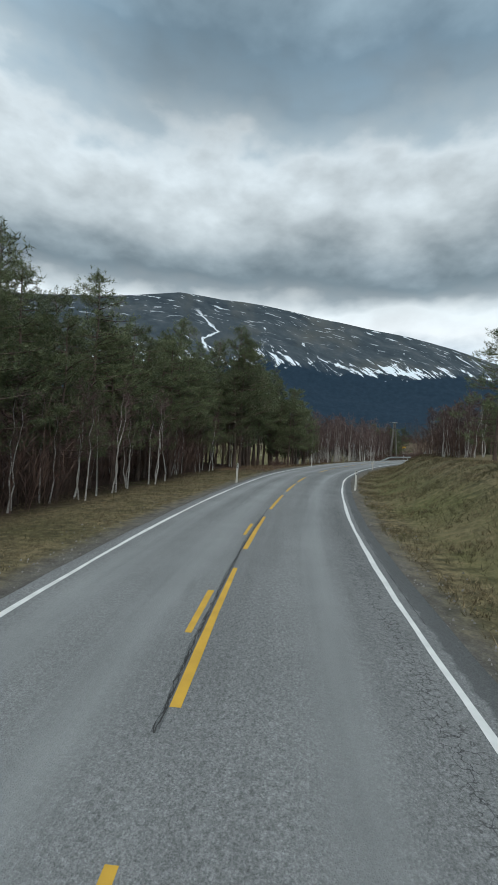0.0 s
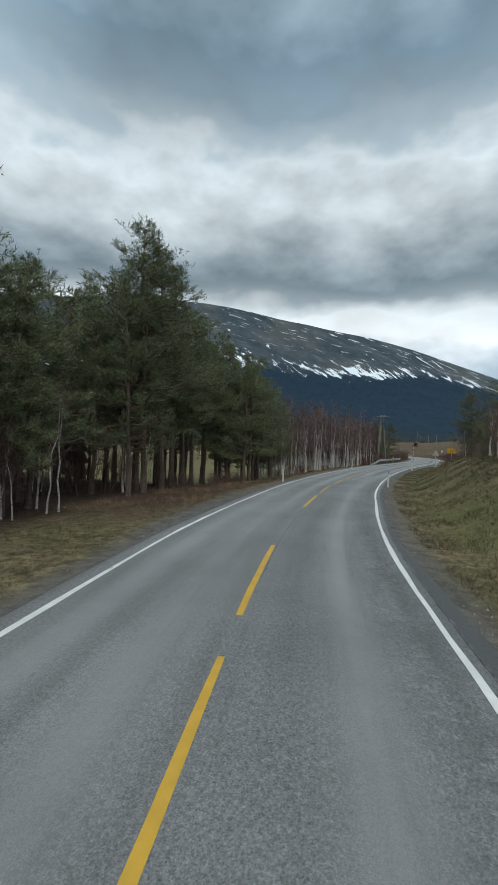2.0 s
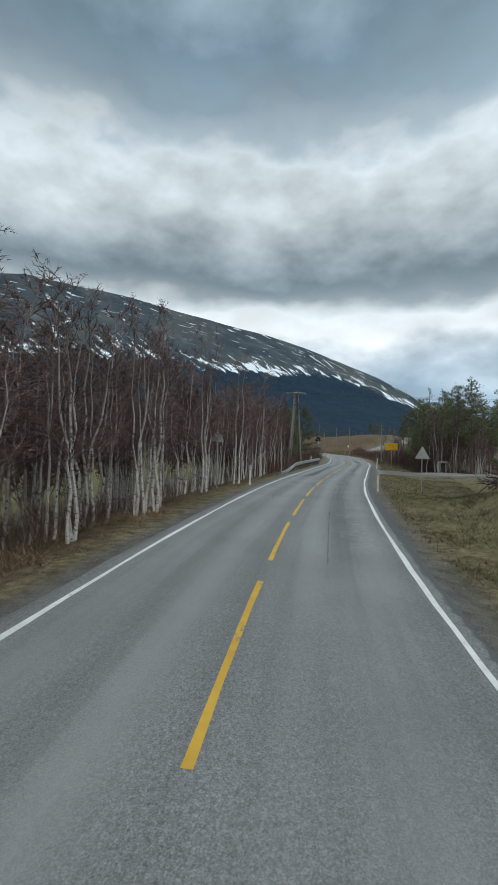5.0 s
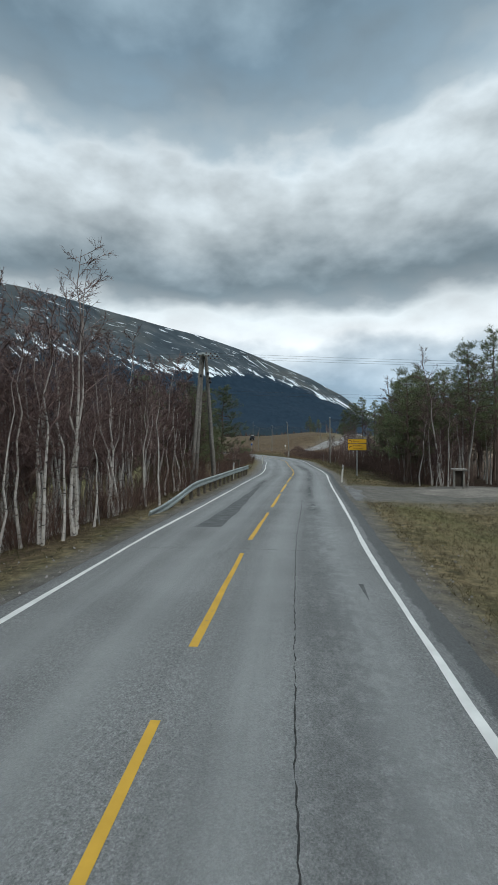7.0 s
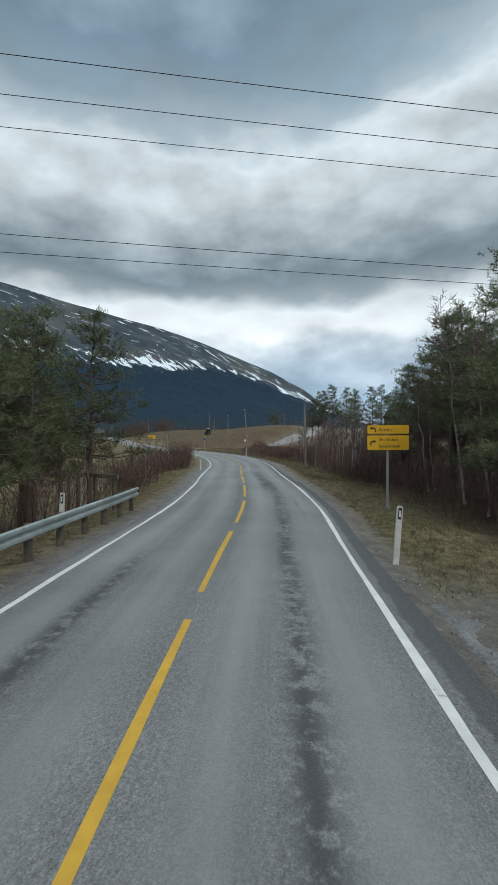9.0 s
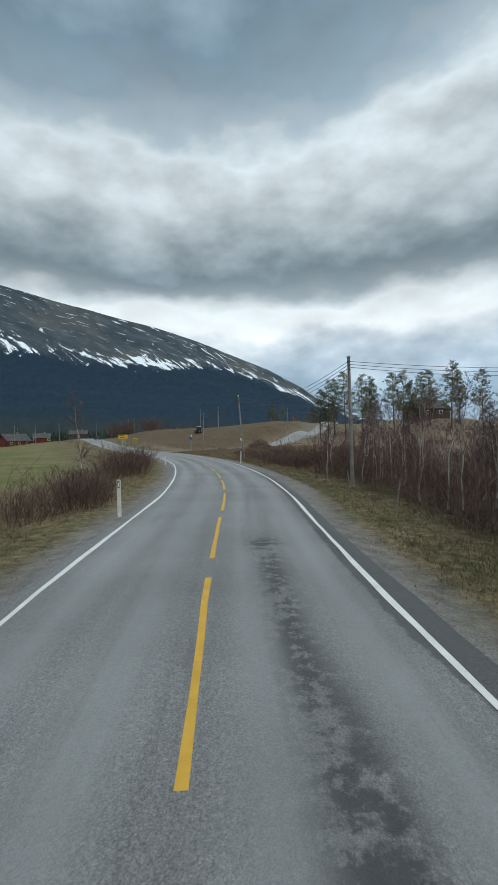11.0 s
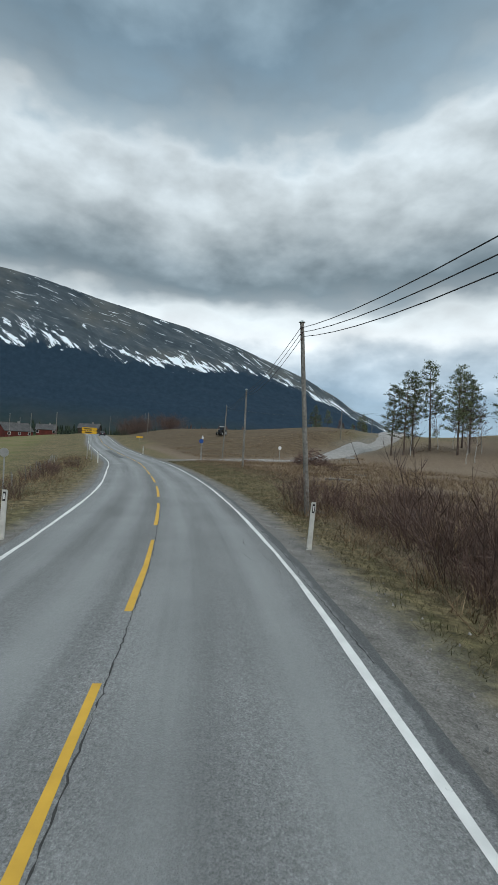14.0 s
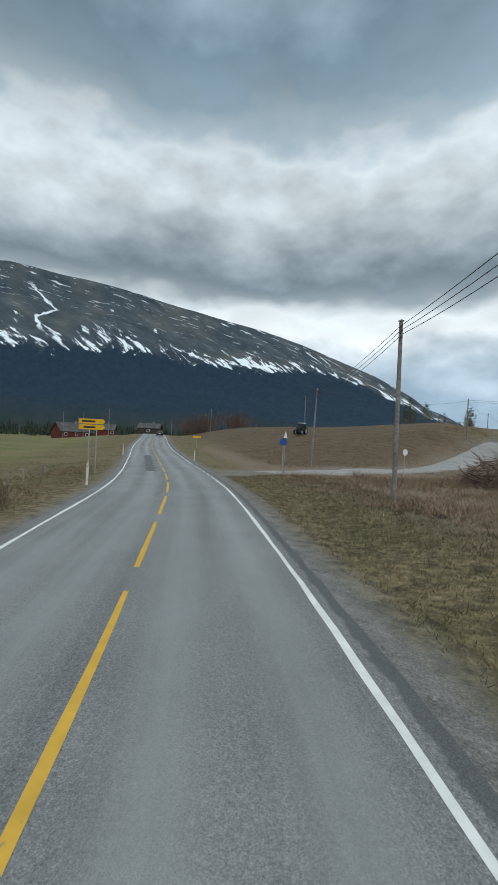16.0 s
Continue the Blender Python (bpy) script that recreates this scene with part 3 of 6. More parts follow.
class Geo:
    """Collects verts and faces of one mesh."""

    def __init__(self):
        self.v, self.f = [], []

    def tube(self, pts, radii, sides=6, cap=True):
        pts = [Vector(p) for p in pts]
        base = len(self.v)
        for i, p in enumerate(pts):
            a, b = pts[max(i - 1, 0)], pts[min(i + 1, len(pts) - 1)]
            ax = (b - a).normalized()
            side = ax.cross(Vector((0, 0, 1)) if abs(ax.z) < 0.9 else Vector((1, 0, 0))).normalized()
            up = side.cross(ax)
            for k in range(sides):
                w = 2 * math.pi * k / sides
                self.v.append(p + (side * math.cos(w) + up * math.sin(w)) * radii[i])
        for i in range(len(pts) - 1):
            for k in range(sides):
                a, b = base + i * sides + k, base + i * sides + (k + 1) % sides
                self.f.append((a, b, b + sides, a + sides))
        if cap:
            self.f.append(tuple(base + k for k in reversed(range(sides))))
            self.f.append(tuple(base + (len(pts) - 1) * sides + k for k in range(sides)))
        return self

    def box(self, m, sx, sy, sz, bevel=0.0):
        """A box round m's origin; with its upright edges cut where bevel is given."""
        b = min(bevel, sx * 0.45, sy * 0.45)
        if b > 0:
            ring = [(sx / 2 - b, -sy / 2), (sx / 2, -sy / 2 + b), (sx / 2, sy / 2 - b), (sx / 2 - b, sy / 2),
                    (-sx / 2 + b, sy / 2), (-sx / 2, sy / 2 - b), (-sx / 2, -sy / 2 + b), (-sx / 2 + b, -sy / 2)]
        else:
            ring = [(sx / 2, -sy / 2), (sx / 2, sy / 2), (-sx / 2, sy / 2), (-sx / 2, -sy / 2)]
        k, base = len(ring), len(self.v)
        for z in (-sz / 2, sz / 2):
            for x, y in ring:
                self.v.append(m @ Vector((x, y, z)))
        for i in range(k):
            j = (i + 1) % k
            self.f.append((base + i, base + j, base + k + j, base + k + i))
        self.f.append(tuple(base + i for i in reversed(range(k))))
        self.f.append(tuple(base + k + i for i in range(k)))
        return self

    def loft(self, m, sections):
        """Closed rings of equal length, joined one to the next and capped."""
        base, k = len(self.v), len(sections[0])
        for ring in sections:
            for p in ring:
                self.v.append(m @ Vector(p))
        for i in range(len(sections) - 1):
            for a in range(k):
                b = (a + 1) % k
                self.f.append((base + i * k + a, base + i * k + b, base + (i + 1) * k + b, base + (i + 1) * k + a))
        self.f.append(tuple(base + i for i in reversed(range(k))))
        self.f.append(tuple(base + (len(sections) - 1) * k + i for i in range(k)))
        return self

    def tri(self, a, b, c):
        i = len(self.v)
        self.v += [a, b, c]
        self.f.append((i, i + 1, i + 2))

    def mesh(self, name, mat, smooth=False):
        return mesh_of(name, self.v, self.f, mat, smooth)


def part(name, geo, mat, parent, label="", smooth=False):
    """Links a Geo, or a finished mesh, as one mesh object under a thing or a part."""
    ob = new(name, geo.mesh(name, mat, smooth) if isinstance(geo, Geo) else geo)
    ob.parent = parent
    if label:
        tagged(ob, label)
    return ob


def thing(name, x, y, z, rz=0.0, label="", category="", group="", kind=""):
    e = new(name)
    e.empty_display_size = 0.2
    e.matrix_basis = pose(x, y, z, 0, 0, rz)
    return tagged(e, label, category, group, kind)


I4 = Matrix.Identity(4)

# ---- the road's line and the lie of the land ----
LINE = [(14.5, -32), (5.5, -13), (-2.91, 3.89), (-7.69, 15.37), (-12.65, 30.59), (-14.99, 41.71), (-16.23, 50.02), (-17.23, 62), (-17.59, 75), (-17.38, 84.5), (-16.97, 91.3),
        (-16.22, 104.32), (-15.73, 112), (-15.74, 120), (-15.94, 125), (-16.03, 129), (-16.21, 137), (-16.94, 145.61), (-18.1, 153.7), (-19.44, 161.01), (-22.29, 172.2), (-25.8, 182.9),
        (-31.03, 197.03), (-40.49, 217.51), (-53, 244), (-73, 290), (-96, 340), (-124, 400), (-170, 500)]


def spline(points, step=1.0):
    out = []
    p = [np.array(q, float) for q in points]
    p = [2 * p[0] - p[1]] + p + [2 * p[-1] - p[-2]]
    for i in range(1, len(p) - 2):
        n = max(2, int(np.linalg.norm(p[i + 1] - p[i]) / step))
        t1 = (p[i + 1] - p[i - 1]) / (np.linalg.norm(p[i + 1] - p[i]) + np.linalg.norm(p[i] - p[i - 1])) * np.linalg.norm(p[i + 1] - p[i])
        t2 = (p[i + 2] - p[i]) / (np.linalg.norm(p[i + 2] - p[i + 1]) + np.linalg.norm(p[i + 1] - p[i])) * np.linalg.norm(p[i + 1] - p[i])
        for k in range(n):
            u = k / n
            out.append((2 * u**3 - 3 * u**2 + 1) * p[i] + (u**3 - 2 * u**2 + u) * t1 + (-2 * u**3 + 3 * u**2) * p[i + 1] + (u**3 - u**2) * t2)
    out.append(p[-2])
    return np.array(out)


CL = spline(LINE)
CS = np.append(0, np.cumsum(np.hypot(*np.diff(CL, axis=0).T)))
CS -= np.interp(3.9, CL[:, 1], CS)                     # s = 0 near where the drive begins
CT = np.gradient(CL, axis=0)
CT /= np.linalg.norm(CT, axis=1)[:, None]


def smooth(a, b, x):
    u = np.clip((np.asarray(x, float) - a) / (b - a), 0, 1)
    return u * u * (3 - 2 * u)


def road_z(y):
    return 3.7 * smooth(198, 335, y) - 4.5 * smooth(345, 520, y)


def on_road(s, d=0.0):
    """The plan point s metres along the road and d metres to its right."""
    x, y = np.interp(s, CS, CL[:, 0]), np.interp(s, CS, CL[:, 1])
    tx, ty = np.interp(s, CS, CT[:, 0]), np.interp(s, CS, CT[:, 1])
    k = np.hypot(tx, ty)
    return x + ty / k * d, y - tx / k * d


def heading(s):
    return math.degrees(math.atan2(-np.interp(s, CS, CT[:, 0]), np.interp(s, CS, CT[:, 1])))


def road_at(y):
    return float(np.interp(y, CL[:, 1], CS))


def nearest(x, y):
    """How far along the road, and how far to its right, plan points lie."""
    x, y = np.atleast_1d(np.asarray(x, float)), np.atleast_1d(np.asarray(y, float))
    best = np.full(x.shape, 1e18)
    idx = np.zeros(x.shape, int)
    for i in range(0, len(CL), 2):
        q = (x - CL[i, 0]) ** 2 + (y - CL[i, 1]) ** 2
        m = q < best
        best[m], idx[m] = q[m], i
    dx, dy = x - CL[idx, 0], y - CL[idx, 1]
    along = dx * CT[idx, 0] + dy * CT[idx, 1]
    return CS[idx] + along, dx * CT[idx, 1] - dy * CT[idx, 0], CL[idx, 1] + along * CT[idx, 1]


BRANCH = spline([(-33.5, 205.0), (-29, 209.3), (-24.2, 214.6), (-18.6, 222.2), (-12.6, 231), (-5.6, 240.5), (2.6, 250.5), (10.5, 262), (21, 300), (32, 360)])
BY_LANE = spline([(-11.2, 99.0), (-9.6, 99.2), (-6, 99.7), (0, 100.6), (14, 102.5), (40, 106)])


def path_distance(x, y, line):
    best = np.full(np.shape(x), 1e18)
    for px, py in line[::2]:
        best = np.minimum(best, (x - px) ** 2 + (y - py) ** 2)
    return np.sqrt(best)


def land(x, y):
    """Height of the ground."""
    x, y = np.atleast_1d(np.asarray(x, float)), np.atleast_1d(np.asarray(y, float))
    s, d, yc = nearest(x, y)
    a = np.abs(d)
    near = 1 - smooth(60, 130, a)
    z = road_z(yc) * (0.25 + 0.75 * (1 - smooth(8, 40, a)))
    z = z - 0.07 * smooth(3.0, 3.5, a) - 0.03 * smooth(3.6, 5.0, a)
    right, left = d > 0, d < 0
    bank = (2.05 * smooth(4.6, 9.0, d) + 0.5 * smooth(9, 22, d)) * (1 - smooth(64, 82, yc))
    low_r = (-0.35 + 0.2 * smooth(120, 150, yc) + 0.55 * smooth(160, 172, yc)) * smooth(4.6, 8.5, d) * smooth(70, 82, yc) * (1 - smooth(196, 206, yc))
    mid = smooth(44, 60, yc) * (1 - smooth(118, 135, yc))
    late = smooth(118, 140, yc)
    fall = -0.2 * smooth(5, 9, a) - (1.3 * mid + 0.5 * late) * smooth(4.6, 11, a)
    z = z + np.where(right, bank + low_r, 0) + np.where(left, fall, 0)
    hill = (5.5 + 2.2 * smooth(-32, -4, x)) * smooth(221, 270, y) * smooth(7, 30, d) * (1 - smooth(1, 11, x - (y - 262) * 0.2)) * (1 - smooth(300, 420, y))
    hill = hill * np.maximum(smooth(2.8, 10, path_distance(x, y, BRANCH)), smooth(236, 256, y))
    rise = 6.6 * smooth(222, 288, y) * smooth(-16, 2, x) * near
    knoll = (2.6 * smooth(3, 11, x) + 3.2 * smooth(20, 38, x)) * smooth(214, 233, y) * (1 - smooth(250, 290, y)) * (1 - smooth(60, 90, x))
    z = z + np.where(right, np.maximum(hill, rise) + knoll, 0)
    # the track leaves the road on a low bank across the ditch
    w = (1 - smooth(3.4, 6.0, path_distance(x, y, BY_LANE))) * smooth(2.8, 3.4, d)
    z = z * (1 - w) - 0.14 * w
    wild = smooth(4.5, 9, a)
    for k, amp in ((1.5, 0.04), (0.55, 0.05), (0.17, 0.12)):
        z = z + wild * amp * np.sin(x * k * 1.3 + 1.7 * np.sin(y * k)) * np.cos(y * k + 1.3 * np.sin(x * k * 0.7))
    return z


def land1(x, y):
    return float(land(x, y)[0])


def build_ground():
    s = np.arange(-38, 330, 1.6)
    d = np.concatenate([-np.array([80, 66, 54, 44, 36, 30, 25.5, 22, 19, 16.5, 14.5, 13, 11.8]), np.arange(-11, -3.2, 0.5), [-3.1, -2.0, 0, 2.0, 3.1],
                        np.arange(3.6, 11.2, 0.5), np.array([11.8, 13, 14.5, 16.5, 19, 22, 25.5, 30, 36, 44, 54, 66, 80])])
    S, D = np.meshgrid(s, d, indexing="ij")
    X, Y = on_road(S.ravel(), D.ravel())
    Z = land(X, Y) - np.where(np.abs(D.ravel()) < 2.5, 0.12, 0.035)
    ns, nd = len(s), len(d)
    verts = np.stack([X, Y, Z], 1)
    i, j = np.meshgrid(np.arange(ns - 1), np.arange(nd - 1), indexing="ij")
    a = (i * nd + j).ravel()
    faces = np.stack([a, a + 1, a + nd + 1, a + nd], 1).tolist()
    # skirt out to the horizon
    rim = [k for k in range(nd)] + [r * nd + nd - 1 for r in range(1, ns)] + [(ns - 1) * nd + k for k in range(nd - 2, -1, -1)] + [r * nd for r in range(ns - 2, 0, -1)]
    c = np.array([-25.0, 145.0])
    ring0 = rim
    allv = [verts]
    total = len(verts)
    edge = verts[rim]
    way = edge[:, :2] - c
    way = way / np.linalg.norm(way, axis=1)[:, None]
    for k, far in enumerate((0.03, 0.08, 0.2, 0.5, 1.0)):
        p = edge[:, :2] * (1 - far) + (c + way * 4600) * far
        z = edge[:, 2] * max(0.0, 1 - k * 0.3) - 0.6 * far
        allv.append(np.column_stack([p, z]))
        ring1 = list(range(total, total + len(rim)))
        total += len(rim)
        for q in range(len(rim)):
            r = (q + 1) % len(rim)
            faces.append((ring0[q], ring1[q], ring1[r], ring0[r]))
        ring0 = ring1
    V = np.concatenate(allv)
    me = mesh_of("ground", V, faces, M["ground"], True)
    x, y = V[:, 0], V[:, 1]
    sv, dv, yc = nearest(x, y)
    a = np.abs(dv)
    wide = np.where(dv > 0, 3.62 + 0.55 * smooth(130, 143, yc) - 0.2 * smooth(148, 157, yc), 3.65 + 0.5 * smooth(30, 34, yc) * (1 - smooth(42, 48, yc)))
    gravel = 1 - smooth(wide - 0.4, wide + 0.5, a)
    gravel = np.maximum(gravel, 0.85 * (1 - smooth(3.2, 6.0, path_distance(x, y, BY_LANE))))
    gravel = np.maximum(gravel, 0.7 * (1 - smooth(2.2, 4.2, path_distance(x, y, BRANCH))))
    tilled = np.where(dv > 0, smooth(218, 226, y) * smooth(9, 14, dv) * (1 - smooth(-2, 4, x - (y - 262) * 0.2)) * smooth(3.5, 6.5, path_distance(x, y, BRANCH)), 0) * (1 - smooth(330, 380, y))
    green = np.where(dv < 0, smooth(11, 17, a) * (0.45 * smooth(46, 60, yc) + 0.75 * smooth(136, 150, yc) * (1 - 0.5 * smooth(170, 185, yc))), 0) * (1 - smooth(70, 100, a))
    green = np.maximum(green, np.where(dv > 0, 0.55 * smooth(4.3, 5.2, dv) * (1 - smooth(6.2, 8.0, dv)) * (1 - smooth(95, 105, yc)), 0))
    litter = np.where(dv < 0, smooth(6.5, 9.5, a) * (1 - smooth(44, 54, yc)), 0)
    litter = np.maximum(litter, np.where(dv < 0, smooth(4.0, 5.2, a) * smooth(31, 37, yc) * (1 - 0.35 * smooth(60, 66, yc) - 0.65 * smooth(104, 112, yc)) * (1 - smooth(9, 12, a)), 0))
    litter = np.maximum(litter, np.where(dv > 0, smooth(6.0, 8.0, dv) * smooth(102, 106, yc) * (1 - smooth(158, 166, yc)), 0) * 0.9)
    litter = np.maximum(litter, np.where(dv > 0, smooth(13, 20, dv) * (1 - smooth(66, 78, yc)), 0) * 0.8)
    litter = np.maximum(litter, smooth(110, 220, a) * 0.8)
    marsh = np.where(dv > 0, smooth(4.6 + 2.2 * smooth(166, 176, yc), 7.0 + 2.2 * smooth(166, 176, yc), dv) * smooth(152, 162, yc) * (1 - smooth(240, 260, y)), 0)
    for name, val in (("gravel", gravel), ("tilled", tilled), ("green", green), ("litter", litter), ("marsh", marsh)):
        at = me.attributes.new(name, "FLOAT", "POINT")
        at.data.foreach_set("value", np.clip(val, 0, 1).astype(np.float32))
    return tagged(new("ground", me), "spring verge grass, gravel shoulders and brown fields", "ground", kind="structure")


ground = build_ground()


def strip(s0, s1, d0, d1, lift, step=1.0, wiggle=None):
    """A thin raised strip along the road; verts, faces and the road's own coordinates."""
    n = max(2, int(abs(s1 - s0) / step) + 1)
    s = np.linspace(s0, s1, n)
    d = np.array([d0, d1]) if np.isscalar(d0) else None
    v, f, uv = [], [], []
    for i in range(n):
        for k, dd in enumerate((d0, d1)):
            o = dd + (wiggle(s[i], k) if wiggle else 0.0)
            x, y = on_road(s[i], o)
            z = float(road_z(np.interp(s[i], CS, CL[:, 1])))
            v.append((float(x), float(y), z + crown(o) + lift))
            uv.append((o, s[i]))
    for i in range(n - 1):
        f.append((2 * i, 2 * i + 1, 2 * i + 3, 2 * i + 2))
    return v, f, uv


def half(s):
    """From the centre to the edge line; the road widens towards the junction."""
    return float(np.interp(np.interp(s, CS, CL[:, 1]), [0, 20, 50, 70, 88, 100, 120, 137, 145, 155, 165, 172, 184], [2.80, 2.78, 2.81, 2.80, 2.76, 2.68, 2.64, 2.70, 2.78, 2.79, 2.79, 2.79, 2.94]))


def crown(d):
    return -0.012 * min(abs(d), 3.4)


def build_road():
    s = np.arange(-36, 470, 1.0)
    d = [-3.12, -2.9, -2.2, -1.4, -0.7, 0, 0.7, 1.4, 2.2, 2.85, 3.24]
    grow = lambda q, o: o * half(q) / 2.75
    rng = np.random.default_rng(4)
    v, f, uv = [], [], []
    for i, q in enumerate(s):
        z = float(road_z(np.interp(q, CS, CL[:, 1])))
        for k, dd in enumerate(d):
            dd = dd - (0.14 * float(smooth(118, 130, np.interp(q, CS, CL[:, 1]))) + 0.22 * float(smooth(24, 34, q) * (1 - smooth(56, 66, q))) if k == len(d) - 1 else 0)
            o = dd + (rng.uniform(-0.035, 0.03) * (1 if dd > 0 else -1) if k in (0, len(d) - 1) else 0)
            x, y = on_road(q, grow(q, o))
            v.append((float(x), float(y), z + crown(o)))
            uv.append((o, q))
        for o, kk in ((d[0], 0), (d[-1], 1)):
            x, y = on_road(q, grow(q, o + (-0.06 if kk == 0 else 0.06)))
            v.append((float(x), float(y), z - 0.16))
            uv.append((o, q))
    w = len(d) + 2
    for i in range(len(s) - 1):
        a = i * w
        for k in range(len(d) - 1):
            f.append((a + k, a + k + 1, a + w + k + 1, a + w + k))
        f.append((a + len(d), a, a + w, a + w + len(d)))
        f.append((a + len(d) - 1, a + len(d) + 1, a + w + len(d) + 1, a + w + len(d) - 1))
    me = mesh_of("road", v, f, M["asphalt"], True)
    lay = me.uv_layers.new(name="road")
    co = np.array(uv)[np.array([l.vertex_index for l in me.loops])]
    lay.data.foreach_set("uv", co.astype(np.float32).ravel())
    return tagged(new("road", me), "worn grey two-lane asphalt road with cracks", "road", kind="structure")


road = build_road()


def strip_mesh(name, mat, *args, **kw):
    v, f, _ = strip(*args, **kw)
    return mesh_of(name, v, f, mat)


def wob(seed, amp, k=0.8):
    return lambda s, side: amp * math.sin(s * k + seed + side * 2.1) + amp * 0.6 * math.sin(s * k * 3.7 + seed * 2 + side)


for side in (-1, 1):
    gap = [(-36, 455)] if side < 0 else [(-36, road_at(199.5)), (road_at(212.5), 455)]
    for a, b in gap:
        part("edge_line", strip_mesh("edge_line", M["white"], a, b, -0.05, 0.05, 0.004, wiggle=lambda s, k, w=wob(side, 0.012), q=side: w(s, k) + q * half(s)), None, road, "white painted edge line")
for k in range(5):                                         # broken edge line across the junction mouth
    a = road_at(200.3) + k * 2.4
    part("edge_line", strip_mesh("edge_line", M["white"], a, a + 1.0, 2.90, 3.02, 0.004), None, road, "white painted edge line")
# warning line: 4.5 m dashes and 1.5 m gaps
for k in range(-6, 56):
    a = float(np.interp(k, [-6, 0, 2, 5, 6, 12, 14, 16, 21, 23, 28, 56], [road_at(y) - 36.8 * (i == 0) + 165 * (i == 11) for i, y in
              enumerate((8.93, 8.93, 20.82, 37.77, 43.67, 79.68, 91.66, 103.0, 132.05, 144.13, 175.84, 175.84))]))
    if 28 < a < 33:                                        # one dash has worn away
        continue
    part("centre_dash", strip_mesh("centre_dash", M["yellow"], a, a + 4.6, -0.05, 0.05, 0.004, wiggle=wob(k, 0.008)), None, road, "yellow painted centre dash")
for a in (0.95, 7.06):
    part("centre_dash", strip_mesh("centre_dash", M["yellow"], a, a + 1.65, -0.27, -0.18, 0.004, wiggle=wob(3, 0.008)), None, road, "older yellow dash beside the centre line")


def crack(points, width, seed):
    """A jagged open crack; points are (s, d) on the road."""
    rng = random.Random(seed)
    pts = []
    for (s0, d0), (s1, d1) in zip(points, points[1:]):
        n = max(2, int(math.hypot(s1 - s0, d1 - d0) / 0.08))
        for i in range(n):
            u = i / n
            pts.append((s0 + (s1 - s0) * u + rng.uniform(-0.015, 0.015), d0 + (d1 - d0) * u + rng.gauss(0, 0.003 + 0.25 * width)))
    v, f = [], []
    for i, (s, d) in enumerate(pts):
        a, b = pts[max(i - 1, 0)], pts[min(i + 1, len(pts) - 1)]
        L = math.hypot(b[0] - a[0], b[1] - a[1]) or 1
        w = width * rng.uniform(0.1, 1.0)
        for k in (-1, 1):
            ss, dd = s - k * w / 2 * (b[1] - a[1]) / L, d + k * w / 2 * (b[0] - a[0]) / L
            x, y = on_road(ss, dd)
            v.append((float(x), float(y), float(road_z(np.interp(ss, CS, CL[:, 1]))) + crown(dd) + 0.004))
    for i in range(len(pts) - 1):
        f.append((2 * i, 2 * i + 1, 2 * i + 3, 2 * i + 2))
    part("crack", mesh_of("crack", v, f, M["crack"]), None, road)


def patch(s0, s1, d0, d1, seed, ragged=0.08, mat="patch"):
    part("asphalt_patch", strip_mesh("asphalt_patch", M[mat], s0, s1, d0, d1, 0.003, step=0.4, wiggle=wob(seed, ragged, 2.3)), None, road, "darker repaired asphalt")

# wear along the seam, at the edges and across the lanes: (s, d) on the road
crack([(-1, -0.1), (3.3, -0.09), (5, -0.09), (7, -0.07), (9.9, -0.07), (12, -0.1)], 0.028, 1)
crack([(-1, -0.08), (4, -0.08), (6, -0.08)], 0.022, 13)
crack([(26, 0.09), (31, 0.1), (33.3, 0.11), (36, 0.04)], 0.017, 14)
crack([(41.9, 0.18), (42.5, 0.13), (43.6, 0.06), (44.5, 0.05), (46.5, -0.02), (50, -0.05)], 0.028, 2)
crack([(42.3, -2.2), (42.5, -0.5), (42.7, 0.2), (42.86, 1.1), (42.95, 1.7), (43.02, 2.1)], 0.019, 3)
crack([(26.55, 0.7), (26.75, 1.3), (26.9, 2.0)], 0.009, 4)
crack([(10.2, -2.0), (10.9, -1.3), (12.2, -1.25), (13.6, -1.0)], 0.010, 5)
crack([(14.8, -0.9), (15.6, -0.6)], 0.017, 15)
crack([(60, 1.18), (70, 1.2), (79, 1.18), (82, 1.16), (86, 1.13), (92.75, 1.1)], 0.02, 6)
crack([(82.85, -2.7), (82.95, -1.0), (83.0, 1.2), (83.05, 1.45)], 0.018, 7)
crack([(83.0, 1.16), (83.06, 1.45)], 0.017, 8)
crack([(92.75, 1.08), (92.78, 1.65)], 0.028, 9)
crack([(141.6, 0.95), (141.65, 1.65)], 0.012, 10)
crack([(141.62, 2.2), (141.6, 2.66)], 0.010, 17)
crack([(138.5, -0.13), (140.9, -0.11), (142.5, -0.07), (144.1, -0.10), (147, -0.08)], 0.022, 11)
crack([(147, 0.06), (152, 0.09), (160, 0.06), (161.5, 0.05), (164, 0.08)], 0.022, 12)
for k, (a, d) in enumerate(((8, 2.25), (11, 2.35), (38, 2.3), (157.4, 2.55))):
    crack([(a, d), (a + 0.5, d + 0.05), (a + 1.1, d - 0.08), (a + 1.5, d - 0.1)], 0.012, 50 + k)
